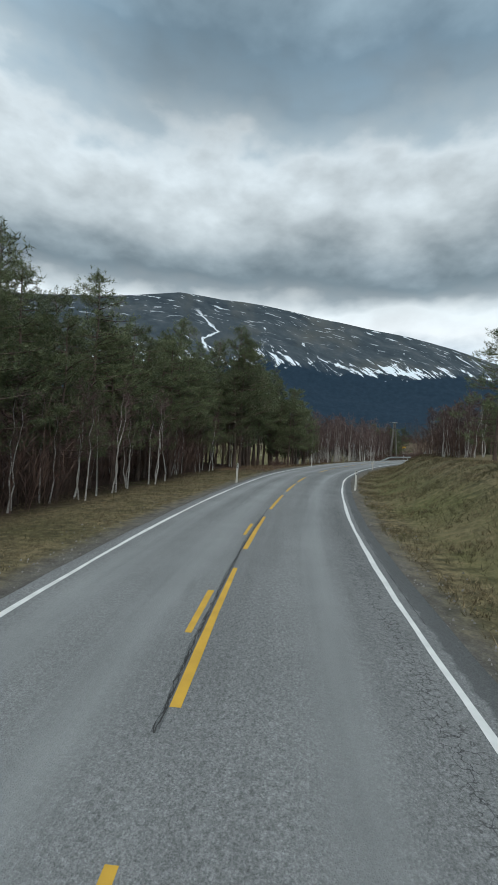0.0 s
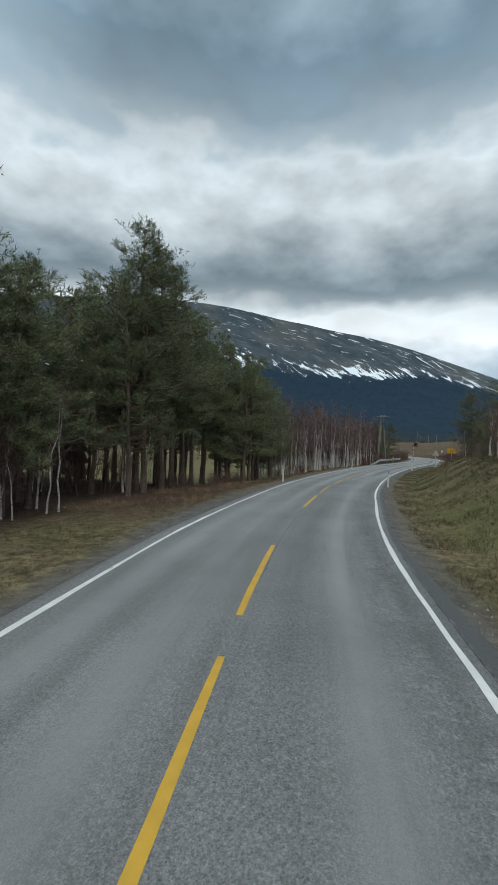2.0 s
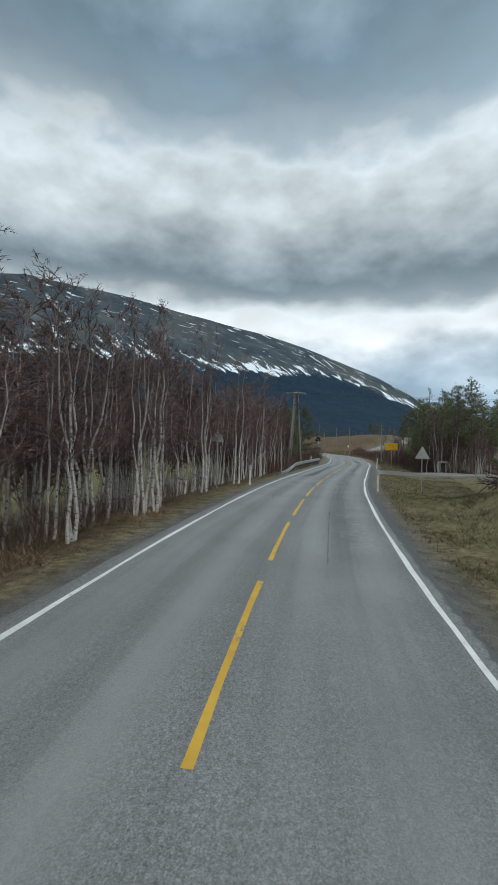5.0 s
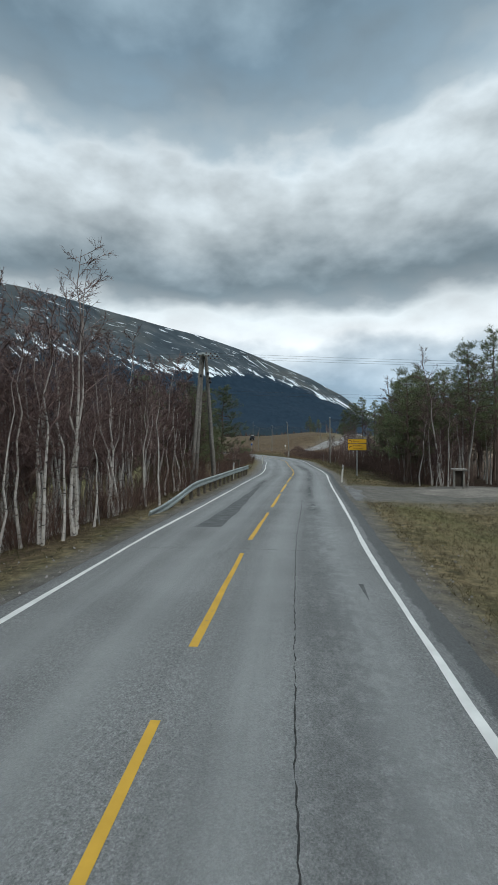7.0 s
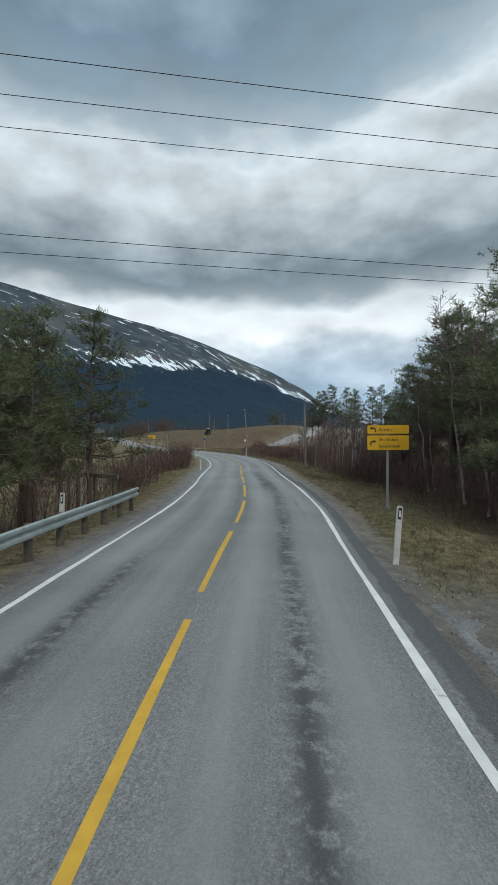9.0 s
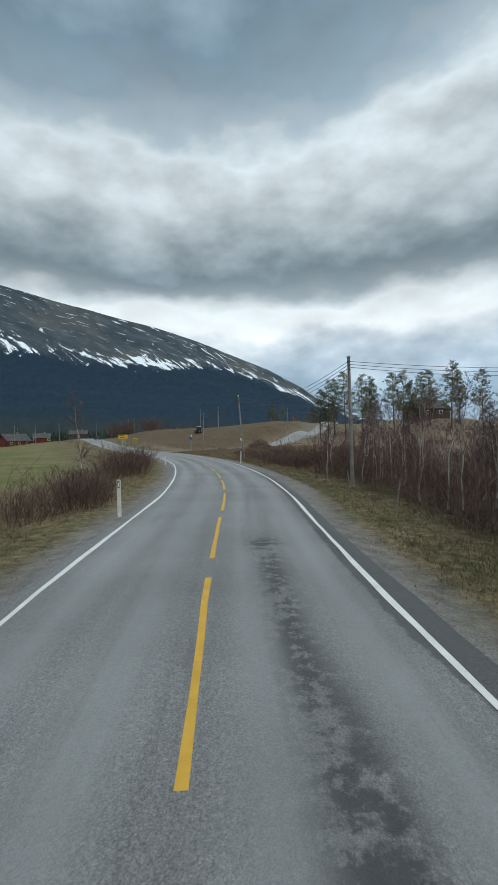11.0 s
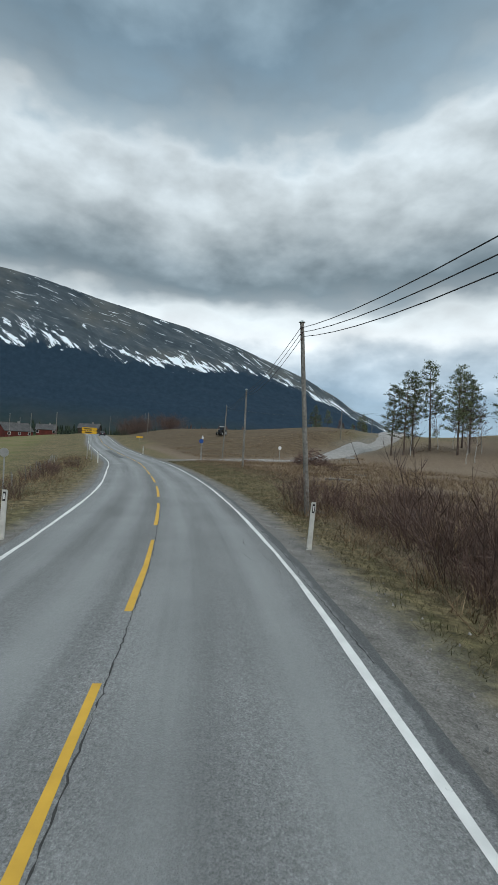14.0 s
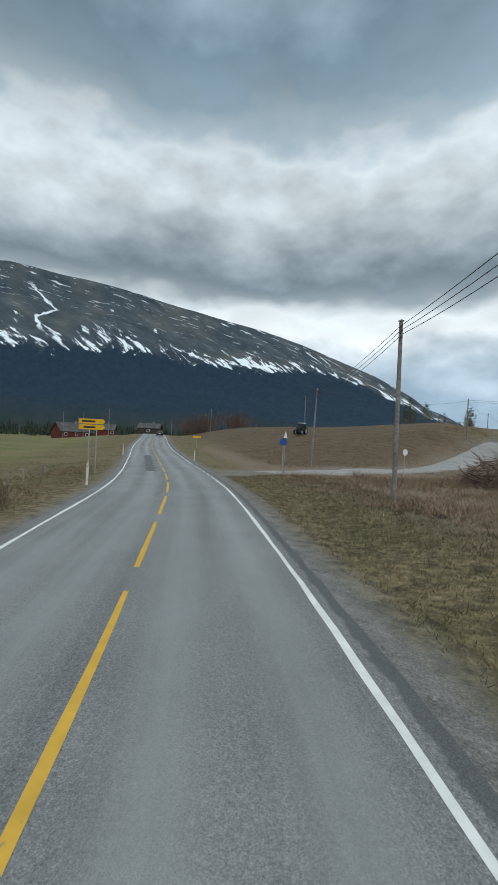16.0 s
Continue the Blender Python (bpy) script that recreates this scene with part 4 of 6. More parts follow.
# crumbling along the inner side of the right edge line
for k, (a, b, d) in enumerate(((124.3, 125.2, 2.57), (125.4, 127.4, 2.55), (139.2, 139.9, 2.55), (141.8, 143.3, 2.58), (145.7, 146.6, 2.58), (148.5, 149.3, 2.6))):
    rng_ = random.Random(300 + k)
    for q in range(3):
        n_ = max(3, int((b - a) / 0.14))
        crack([(a + (b - a) * i / n_, d - 0.07 * q + rng_.uniform(-0.05, 0.05)) for i in range(n_ + 1) if q < 2 or i < n_ * 0.6], 0.013, 300 + 3 * k + q)
# a crazed strip beside the edge line, long cracks tied by short ones
rng_ = random.Random(77)
for k, (d0, d1, a, b) in enumerate(((2.70, 2.72, 163.8, 165.4), (2.62, 2.66, 163.6, 165.3), (2.50, 2.57, 163.6, 165.35), (2.38, 2.47, 163.7, 164.6))):
    n_ = int((b - a) / 0.13)
    crack([(a + (b - a) * i / n_, d0 + (d1 - d0) * i / n_ + rng_.uniform(-0.035, 0.035)) for i in range(n_ + 1)], (0.016, 0.02, 0.014, 0.008)[k], 360 + k)
for k in range(11):
    a, d = rng_.uniform(163.65, 165.2), rng_.choice((2.42, 2.52, 2.6))
    crack([(a, d), (a + rng_.uniform(-0.06, 0.1), d + 0.06), (a + rng_.uniform(-0.1, 0.16), d + rng_.uniform(0.1, 0.14))], 0.01, 370 + k)
crack([(160.5, 2.29), (159.9, 2.18), (159.5, 2.22)], 0.012, 390)
crack([(158.9, 2.02), (158.6, 2.09), (158.3, 2.1)], 0.010, 391)
crack([(158.7, 2.45), (158.55, 2.48), (158.48, 2.57), (158.2, 2.6)], 0.011, 392)
# the open joint between road and widening
crack([(154, 2.98), (157.3, 2.9), (158, 2.96), (159, 2.97), (161.3, 2.95), (163, 2.95)], 0.024, 341)
crack([(2, 2.98), (12, 2.97), (30, 2.98)], 0.017, 342)
patch(-1, 10.4, -0.125, -0.052, 3, 0.012)
edge_ = wob(9, 0.025, 2.3)
part("asphalt_patch", strip_mesh("asphalt_patch", M["patch"], 85.6, 98.6, 0.0, 0.0, 0.003, step=0.4, wiggle=lambda s, k: edge_(s, k) + float(np.interp(s, [85.6, 88, 98.6], ((-1.84, -1.74, -1.52), (-1.10, -1.08, -1.40))[k]))), None, road, "darker repaired asphalt")
patch(79.9, 80.7, 2.28, 2.36, 7, 0.03)
patch(205, 226, -1.35, -0.55, 5, 0.12)


def lane(name, line, width, label, mat):
    n = len(line)
    t = np.gradient(line, axis=0)
    t /= np.linalg.norm(t, axis=1)[:, None]
    cols = np.array([-1.45, -1, -0.75, -0.4, 0, 0.4, 0.75, 1, 1.45]) * width / 2
    v, f = [], []
    for i in range(n):
        for c in cols:
            x, y = line[i, 0] + t[i, 1] * c, line[i, 1] - t[i, 0] * c
            bed = 0.55 * float(smooth(232, 250, y))              # the upper part runs on a low embankment
            v.append((x, y, land1(line[i, 0], line[i, 1]) * 0.5 + land1(x, y) * 0.5 + 0.045 + bed - 0.3 * max(0, 1 - i / (0.06 * n)) - 0.12 * (2 * abs(c) / width) ** 3 - (0.14 + 1.6 * bed if abs(c) > width * 0.6 else 0)))
    k = len(cols)
    for i in range(n - 1):
        for c in range(k - 1):
            f.append((i * k + c, i * k + c + 1, (i + 1) * k + c + 1, (i + 1) * k + c))
    return tagged(new(name, mesh_of(name, v, f, M[mat], True)), label, "side road", kind="structure")


def apron():
    """Broken pale asphalt, flush with the dirt at the mouth of the track."""
    rng = random.Random(6)
    v, f = [], []
    s = np.arange(93.6, 101.4, 0.15)
    inner_, outer_ = 3.42, 3.6
    for q in s:
        outer_ = min(max(outer_ + rng.uniform(-0.2, 0.215), 3.7), 4.7)
        for k in range(5):
            d = inner_ + rng.uniform(-0.02, 0.02) + (outer_ - inner_) * k / 4
            x, y = on_road(q, d)
            v.append((float(x), float(y), land1(float(x), float(y)) + (-0.06, 0.006, 0.008, 0.002, -0.05)[k] - 0.08 * (q in (s[0], s[-1]))))
    for i in range(len(s) - 1):
        for k in range(4):
            f.append((i * 5 + k, i * 5 + k + 1, i * 5 + k + 6, i * 5 + k + 5))
    part("asphalt_patch", mesh_of("asphalt_patch", v, f, M["old_asphalt"]), None, road, "broken pale old asphalt at the mouth of the track")


apron()
lane("side_road", BRANCH, 5.2, "pale grey side road curving up behind the field", "gravel")
lane("side_track", BY_LANE, 5.4, "pale gravel track leaving the main road", "dirt")


# ---- the mountain ----
def build_mountain():
    bearing = np.linspace(70, -34, 260)
    crest = np.interp(bearing, [-34, -20, -13.5, -10.9, -9.4, -7.2, -3, 0, 4, 7, 11, 14, 19, 25, 32, 40, 48, 70], [0.9, 1.3, 2.6, 4.1, 4.7, 6.2, 8.5, 9.8, 11.4, 12.4, 13.6, 14.3, 15.3, 16.5, 17.5, 17.9, 16.6, 13.5])
    rows = 70
    cx, cy = -15.0, 96.0
    v, f, uv = [], [], []
    for i, b in enumerate(bearing):
        for j in range(rows):
            u = j / (rows - 1)
            r = 1400 + 2000 * u
            g = u**1.15
            bump_ = noise.fractal(Vector((b * 0.16, u * 5, 1.3)), 1.0, 2.0, 6)
            e = crest[i] * g + (0.30 * bump_ * min(1, u * 4)) * (0.35 if u > 0.97 else 1.0)
            z = r * math.tan(radians(e)) * min(1.0, u * 12) - 4 * (1 - min(1.0, u * 12))
            v.append((cx - math.sin(radians(b)) * r, cy + math.cos(radians(b)) * r, z))
            uv.append((b / 10, u))
    for i in range(len(bearing) - 1):
        for j in range(rows - 1):
            a = i * rows + j
            f.append((a, a + rows, a + rows + 1, a + 1))
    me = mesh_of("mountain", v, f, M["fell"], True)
    lay = me.uv_layers.new(name="slope")
    co = np.array(uv)[np.array([l.vertex_index for l in me.loops])]
    lay.data.foreach_set("uv", co.astype(np.float32).ravel())
    return tagged(new("mountain", me), "broad fell with dark forest below, painted haze-blue, and streaks of snow", "mountain", kind="structure")


build_mountain()

# ---- trees, bushes and grass ----
def pine_model(seed, height, bare, reach, tufts, blades=9, size=1.0, mat="needles"):
    """A Scots pine: bare lower stem, whorled limbs, needle tufts along their outer parts."""
    rng = random.Random(seed)
    t = thing("pine_tree", 0, -500, -50)
    wood, leaf = Geo(), Geo()
    lean = (rng.uniform(-0.3, 0.3), rng.uniform(-0.3, 0.3))
    r0 = 0.011 * height + 0.03
    stem = [Vector((lean[0] * (k / 9) ** 2 + rng.uniform(-0.05, 0.05), lean[1] * (k / 9) ** 2 + rng.uniform(-0.05, 0.05), height * k / 9 - 0.25)) for k in range(10)]
    wood.tube(stem, [r0 * (1.25 if k == 0 else 1) * (1 - 0.9 * k / 9) for k in range(10)], 7)

    def stem_at(z):
        u = min(max((z + 0.25) / height * 9, 0), 8.999)
        i = int(u)
        return stem[i].lerp(stem[i + 1], u - i)

    z = bare * height * rng.uniform(0.55, 0.75)
    while z < height * 0.975:
        u = z / height
        alive = u > bare * rng.uniform(0.85, 1.1)
        prof = reach * (1 - ((u - bare) / (1 - bare)) ** 2.0) * 0.92 + 0.28 if u > bare else reach * 0.6
        for _ in range(rng.randint(3, 5) if alive else rng.randint(1, 2)):
            a = rng.uniform(0, 2 * math.pi)
            L = prof * rng.uniform(0.55, 1.1)
            rise = rng.uniform(-0.15, 0.35) + 0.5 * max(0, u - 0.7)
            p0 = stem_at(z + rng.uniform(-0.15, 0.15))
            mid = p0 + Vector((math.cos(a), math.sin(a), rise)) * L * 0.5
            tip = p0 + Vector((math.cos(a + 0.2), math.sin(a + 0.2), rise * 0.8 + 0.12)) * L
            r = 0.012 + 0.012 * L
            wood.tube([p0, mid, tip], [r, r * 0.7, r * 0.3], 3, False)
            if not alive:
                continue
            nodes = []
            for _ in range(rng.randint(3, 5)):
                w = rng.uniform(0.35, 1.0)
                c = p0.lerp(mid, w * 2) if w < 0.5 else mid.lerp(tip, w * 2 - 1)
                e = c + Vector((rng.gauss(0, 0.24), rng.gauss(0, 0.24), rng.gauss(0.10, 0.09))) * (0.4 + w * 0.7)
                wood.tube([c, e], [r * 0.4, r * 0.2], 3, False)
                nodes.append(e)
            nodes.append(tip)
            for _ in range(int(tufts * (0.5 + L / reach * 0.7))):
                c = rng.choice(nodes) + Vector((rng.gauss(0, 0.13), rng.gauss(0, 0.13), rng.gauss(0.03, 0.08)))
                axis = Vector((math.cos(a) * 0.6 + rng.gauss(0, 0.45), math.sin(a) * 0.6 + rng.gauss(0, 0.45), rng.uniform(0.3, 1.1))).normalized()
                for _ in range(blades):
                    n = (axis * 0.6 + Vector((rng.gauss(0, 0.6), rng.gauss(0, 0.6), rng.gauss(0.0, 0.5)))).normalized()
                    side = n.cross(Vector((rng.gauss(0, 1), rng.gauss(0, 1), rng.gauss(0, 1)))).normalized() * rng.uniform(0.006, 0.011) * size
                    q = c + axis * rng.uniform(-0.2, 0.16)
                    leaf.tri(q - side, q + side, q + n * rng.uniform(0.13, 0.23) * (0.5 + 0.5 * size))
        z += rng.uniform(0.28, 0.5) * (1.0 if u > bare else 1.6)
    part("trunk", wood, M["bark"], t, "rough brown bark")
    part("crown", leaf, M[mat], t, "dark green needles")
    return tagged(t, "tall scots pine with dark green needle crown", "tree", "pines by the road")


def birch_model(seed, height, stems, twigs, dense=(10, 4), thick=1.0):
    """A bare birch: white stems, ascending branches, a haze of fine twigs."""
    rng = random.Random(seed)
    t = thing("birch_tree", 0, -500, -50)
    white, fine = Geo(), Geo()
    for _ in range(stems):
        h = height * rng.uniform(0.82, 1.05)
        a0 = rng.uniform(0, 6.28)
        lean = rng.uniform(0.02, 0.17) * h
        off = Vector((rng.uniform(-0.35, 0.35), rng.uniform(-0.35, 0.35), 0)) if stems > 1 else Vector((0, 0, 0))
        n = 9
        bend = [Vector((rng.uniform(-0.11, 0.11), rng.uniform(-0.11, 0.11), 0)) for _ in range(n)]
        stem = [off + bend[k] + Vector((math.cos(a0) * lean * (k / (n - 1)) ** 1.3, math.sin(a0) * lean * (k / (n - 1)) ** 1.3, h * k / (n - 1) - 0.2)) for k in range(n)]
        r0 = 0.0058 * h + 0.015
        white.tube(stem, [r0 * (1.3 if k == 0 else 1.0) * (1 - 0.88 * k / (n - 1)) for k in range(n)], 6)
        for b in range(twigs):
            u = rng.uniform(0.28, 0.98)
            i = min(int(u * (n - 1)), n - 2)
            p0 = stem[i].lerp(stem[i + 1], u * (n - 1) - i)
            a = rng.uniform(0, 6.28)
            L = h * rng.uniform(0.10, 0.22) * (1.25 - 0.75 * u)
            d = Vector((math.cos(a), math.sin(a), rng.uniform(0.5, 1.5))).normalized()
            p1, p2 = p0 + d * L * 0.55, p0 + d * L + Vector((0, 0, rng.uniform(-0.15, 0.1) * L))
            r = 0.006 + 0.006 * L
            fine.tube([p0, p1, p2], [r, r * 0.7, r * 0.35], 3, False)
            for _ in range(dense[0]):
                w = rng.uniform(0.25, 1.0)
                q = p0.lerp(p1, w / 0.55) if w < 0.55 else p1.lerp(p2, (w - 0.55) / 0.45)
                e = (d + Vector((rng.gauss(0, 0.6), rng.gauss(0, 0.6), rng.gauss(0, 0.45)))).normalized() * L * rng.uniform(0.25, 0.55)
                s = e.cross(Vector((rng.gauss(0, 1), rng.gauss(0, 1), rng.gauss(0, 1)))).normalized() * rng.uniform(0.007, 0.011) * thick
                fine.tri(q - s, q + s, q + e)
                for _ in range(dense[1]):
                    q2 = q + e * rng.uniform(0.3, 0.9)
                    e2 = (e.normalized() + Vector((rng.gauss(0, 0.6), rng.gauss(0, 0.6), rng.gauss(-0.1, 0.5)))).normalized() * L * rng.uniform(0.12, 0.3)
                    s2 = e2.cross(Vector((rng.gauss(0, 1), rng.gauss(0, 1), rng.gauss(0, 1)))).normalized() * 0.0085 * thick
                    fine.tri(q2 - s2, q2 + s2, q2 + e2)
    part("trunk", white, M["birch"], t, "white bark with black marks")
    part("crown", fine, M["twig"], t, "bare brown twigs")
    return tagged(t, "bare white-stemmed birch with fine brown twigs", "tree", "birches by the road")


def bush_model(seed, height, spread, stems, name="bush", label="leafless brown willow bush", mat="bushtwig", side=9):
    rng = random.Random(seed)
    g = Geo()
    for _ in range(stems):
        a, r = rng.uniform(0, 6.28), spread * math.sqrt(rng.random()) * 0.5
        p = Vector((math.cos(a) * r, math.sin(a) * r, -0.1))
        L = height * rng.uniform(0.55, 1.05)
        d = Vector((math.cos(a) * rng.uniform(0.0, 0.55), math.sin(a) * rng.uniform(0.0, 0.55), 1)) + Vector((rng.gauss(0, 0.16), rng.gauss(0, 0.16), 0))
        d.normalize()
        p1 = p + d * L * 0.5
        p2 = p + d * L + Vector((rng.gauss(0, 0.12), rng.gauss(0, 0.12), 0)) * L
        r0 = rng.uniform(0.0045, 0.0095)
        g.tube([p, p1, p2], [r0, r0 * 0.75, r0 * 0.3], 3, False)
        for _ in range(side):
            w = rng.uniform(0.2, 1.0)
            q = p.lerp(p1, w * 2) if w < 0.5 else p1.lerp(p2, w * 2 - 1)
            e = (d + Vector((rng.gauss(0, 0.5), rng.gauss(0, 0.5), rng.gauss(0.1, 0.35)))).normalized() * height * rng.uniform(0.12, 0.32)
            s = e.cross(Vector((rng.gauss(0, 1), rng.gauss(0, 1), rng.gauss(0, 1)))).normalized() * rng.uniform(0.005, 0.009)
            g.tri(q - s, q + s, q + e)
            q2 = q + e * 0.5
            e2 = (e.normalized() + Vector((rng.gauss(0, 0.6), rng.gauss(0, 0.6), rng.gauss(0, 0.4)))).normalized() * height * rng.uniform(0.08, 0.18)
            g.tri(q2 - s, q2 + s, q2 + e2)
    ob = new(name, g.mesh(name, M[mat]))
    ob.matrix_basis = pose(0, -500, -50)
    return tagged(ob, label, "bush", "bushes along the verge")


PINES = [pine_model(1, 11.0, 0.32, 2.5, 20, 15, 1.1), pine_model(2, 10.0, 0.28, 2.3, 20, 15, 1.1), pine_model(3, 12.0, 0.36, 2.7, 20, 15, 1.1), pine_model(4, 9.0, 0.22, 2.3, 20, 15, 1.1)]
BACK = [pine_model(5, 11.0, 0.32, 2.2, 9, 8, 2.4), pine_model(6, 12.0, 0.36, 2.4, 9, 8, 2.4), pine_model(9, 9.5, 0.25, 2.0, 9, 8, 2.4)]
YOUNG = [pine_model(7, 8.0, 0.12, 2.2, 20, 14, 1.1), pine_model(8, 7.0, 0.08, 1.9, 20, 14, 1.1)]
TALL = [pine_model(11, 13.5, 0.34, 2.7, 11, 6, 3.2), pine_model(12, 14.0, 0.24, 3.1, 11, 6, 3.2), pine_model(13, 12.5, 0.38, 2.5, 11, 6, 3.2)]
BIRCH = [birch_model(21, 9.0, 1, 36), birch_model(22, 8.2, 2, 24), birch_model(23, 10.0, 1, 36), birch_model(24, 7.2, 2, 24), birch_model(25, 6.2, 3, 16), birch_model(26, 8.6, 3, 18)]
BUSH = [bush_model(31, 1.7, 1.7, 60), bush_model(32, 2.3, 2.0, 50), bush_model(33, 1.3, 1.5, 60), bush_model(34, 2.9, 2.2, 46)]
HAZE = [birch_model(27, 7.0, 2, 38, (8, 5), 1.35), birch_model(28, 6.0, 3, 28, (8, 5), 1.35)]
used = set()


def plant(model, x, y, scale=1.0, turn=None, rng=random, sink=0.0):
    """The model itself at its first use, copies after that."""
    m = pose(x, y, land1(x, y) - 0.03 - sink, rng.uniform(-2, 2), rng.uniform(-2, 2), rng.uniform(0, 360) if turn is None else turn)
    if model.name not in used:
        used.add(model.name)
        model.matrix_basis = m
        ob = model
    else:
        ob = copy_thing(model, m)
    ob.scale = (scale, scale, scale * rng.uniform(0.93, 1.07))
    return ob


def plant_sd(model, y, d, scale=1.0, rng=random):
    x, yy = on_road(road_at(y), d)
    return plant(model, float(x), float(yy), scale, rng=rng)


def scatter(models, count, y0, y1, d0, d1, seed, lo=0.85, hi=1.12, gap=1.0):
    """Plants between two stretches of the road, no two closer than gap."""
    rng = random.Random(seed)
    done, tries = [], 0
    while len(done) < count and tries < count * 40:
        tries += 1
        y, d = rng.uniform(y0, y1), rng.uniform(d0, d1)
        if any((y - a) ** 2 + (d - b) ** 2 < gap * gap for a, b in done):
            continue
        done.append((y, d))
        plant_sd(rng.choice(models), y, d, rng.uniform(lo, hi), rng)


# the pine wood on the near stretch, with birches at its edge
scatter(PINES, 20, 6, 25, -12.5, -8.8, 1, 0.80, 0.95, 1.15)
scatter(PINES, 11, 25, 38, -12, -9.2, 51, 0.9, 1.05, 1.3)
scatter(BACK, 34, 6, 46, -21, -11.6, 2, 0.78, 1.0, 1.5)
scatter(PINES, 13, 39, 50, -11.2, -8.2, 3, 1.0, 1.16, 1.2)
scatter(BACK, 16, 40, 60, -18, -11, 4, 1.0, 1.2, 1.5)
scatter(PINES, 12, 50, 60, -10.4, -6.5, 5, 0.88, 1.04, 1.2)
scatter([BIRCH[0], BIRCH[3], BIRCH[4]], 12, 8, 26, -9.6, -7.4, 6, 0.6, 0.8, 1.0)
scatter([BIRCH[3], BIRCH[1]], 6, 28, 50, -10.5, -8.6, 7, 0.75, 0.95, 1.3)
scatter(HAZE, 12, 6, 40, -14, -8.6, 52, 0.6, 0.85, 1.5)
scatter([BUSH[1], BUSH[3]], 30, 5, 46, -16, -8.8, 8, 1.0, 1.6, 0.9)
scatter([BUSH[0], BUSH[2]], 12, 44, 62, -12, -6.2, 40, 0.4, 0.8, 0.9)
# the birch row along the drop
scatter([BIRCH[1], BIRCH[3], BIRCH[5]], 25, 60, 79, -8.2, -4.9, 9, 0.76, 0.98, 0.8)
scatter([BIRCH[1], BIRCH[3], BIRCH[5]], 26, 80, 95, -8.0, -4.7, 10, 0.68, 0.92, 0.6)
scatter(HAZE, 92, 60, 108, -15, -6.8, 11, 0.95, 1.35, 0.8)
scatter([BUSH[1], BUSH[3]], 12, 84, 112, -9, -5.4, 12, 0.8, 1.2, 0.9)
scatter([BUSH[0], BUSH[2]], 24, 62, 106, -8.5, -4.9, 43, 0.5, 0.85, 0.9)
scatter(PINES[1:2] + PINES[3:], 11, 108, 118, -13.5, -6.3, 13, 0.8, 0.98, 1.3)
scatter(PINES[3:] + YOUNG, 5, 104, 112, -12, -7, 14, 0.7, 0.9, 1.3)
scatter([BIRCH[4], BIRCH[3]], 7, 112, 128, -10, -6.2, 15, 0.5, 0.8, 1.0)
scatter([BUSH[1], BUSH[3]], 9, 117, 126, -7.4, -5.6, 16, 0.7, 1.0, 0.7)
# behind the wood and birches: a far hedge of trees over the fields
scatter(HAZE + BACK, 44, 66, 150, -62, -44, 17, 0.6, 0.85, 1.6)
# the bank side
scatter([BUSH[3]], 10, 38, 47, 8.8, 12.5, 20, 0.9, 1.3, 0.9)
scatter([HAZE[1]], 12, 38, 48, 9.2, 13.0, 53, 0.8, 1.08, 0.9)
scatter([BIRCH[4], BIRCH[3], BUSH[3]], 9, 44, 58, 8.5, 13, 21, 0.55, 0.8, 1.2)
plant(YOUNG[0], -0.7, 33.0, 1.12)
plant_sd(PINES[3], 69.7, 9.7, 0.8)
plant(PINES[3], -7.0, 110.0, 0.98)
plant(YOUNG[0], -5.4, 112.5, 0.98)
plant_sd(PINES[1], 67.5, 11.6, 0.72)
scatter(YOUNG + PINES[3:], 9, 66, 84, 11, 20, 22, 0.8, 1.0, 1.7)
scatter([BIRCH[0], BIRCH[3]], 4, 66, 84, 9.5, 15, 23, 0.7, 0.95, 1.6)
scatter(BACK, 8, 38, 88, 20, 34, 24, 0.9, 1.1, 2.4)
# the wood beyond the track
scatter([BIRCH[0], BIRCH[2], BIRCH[3]], 15, 104, 118, 8.6, 12.5, 25, 0.7, 0.88, 0.9)
scatter(PINES, 15, 107, 127, 9.6, 14, 26, 0.72, 0.9, 1.3)
scatter(HAZE, 20, 104, 127, 9.5, 16, 54, 0.7, 0.95, 1.2)
scatter(BACK, 20, 104, 130, 13, 24, 41, 0.72, 0.98, 1.5)
scatter([BIRCH[1]], 6, 106, 122, 11, 15, 42, 0.8, 1.0, 0.9)
scatter([BUSH[1], BUSH[3]], 20, 104, 124, 8.0, 11, 27, 0.7, 1.0, 0.7)
# the thicket of willow and young birch
scatter([BUSH[0], BUSH[1], BUSH[2], BUSH[3]], 60, 122, 160, 6.3, 11.5, 28, 0.6, 1.2, 0.75)
scatter([BUSH[1], BUSH[3]], 18, 124, 160, 11, 20, 29, 0.95, 1.45, 1.1)
scatter([BIRCH[0], BIRCH[3]], 9, 129, 146, 7.8, 12, 56, 0.45, 0.8, 1.6)
scatter(HAZE, 12, 126, 158, 9.5, 16, 58, 0.45, 0.68, 1.4)
scatter([BIRCH[4], BIRCH[3]], 16, 124, 154, 7.5, 14, 30, 0.5, 0.8, 1.1)
scatter([BIRCH[0], BIRCH[4]], 12, 130, 160, 16, 28, 37, 0.6, 0.9, 1.4)
scatter([BUSH[0], BUSH[2]], 24, 157, 169, 5.4, 11, 31, 0.6, 0.95, 0.7)
scatter([BUSH[0], BUSH[2]], 3, 178, 206, 14, 26, 38, 0.5, 0.8, 1.2)
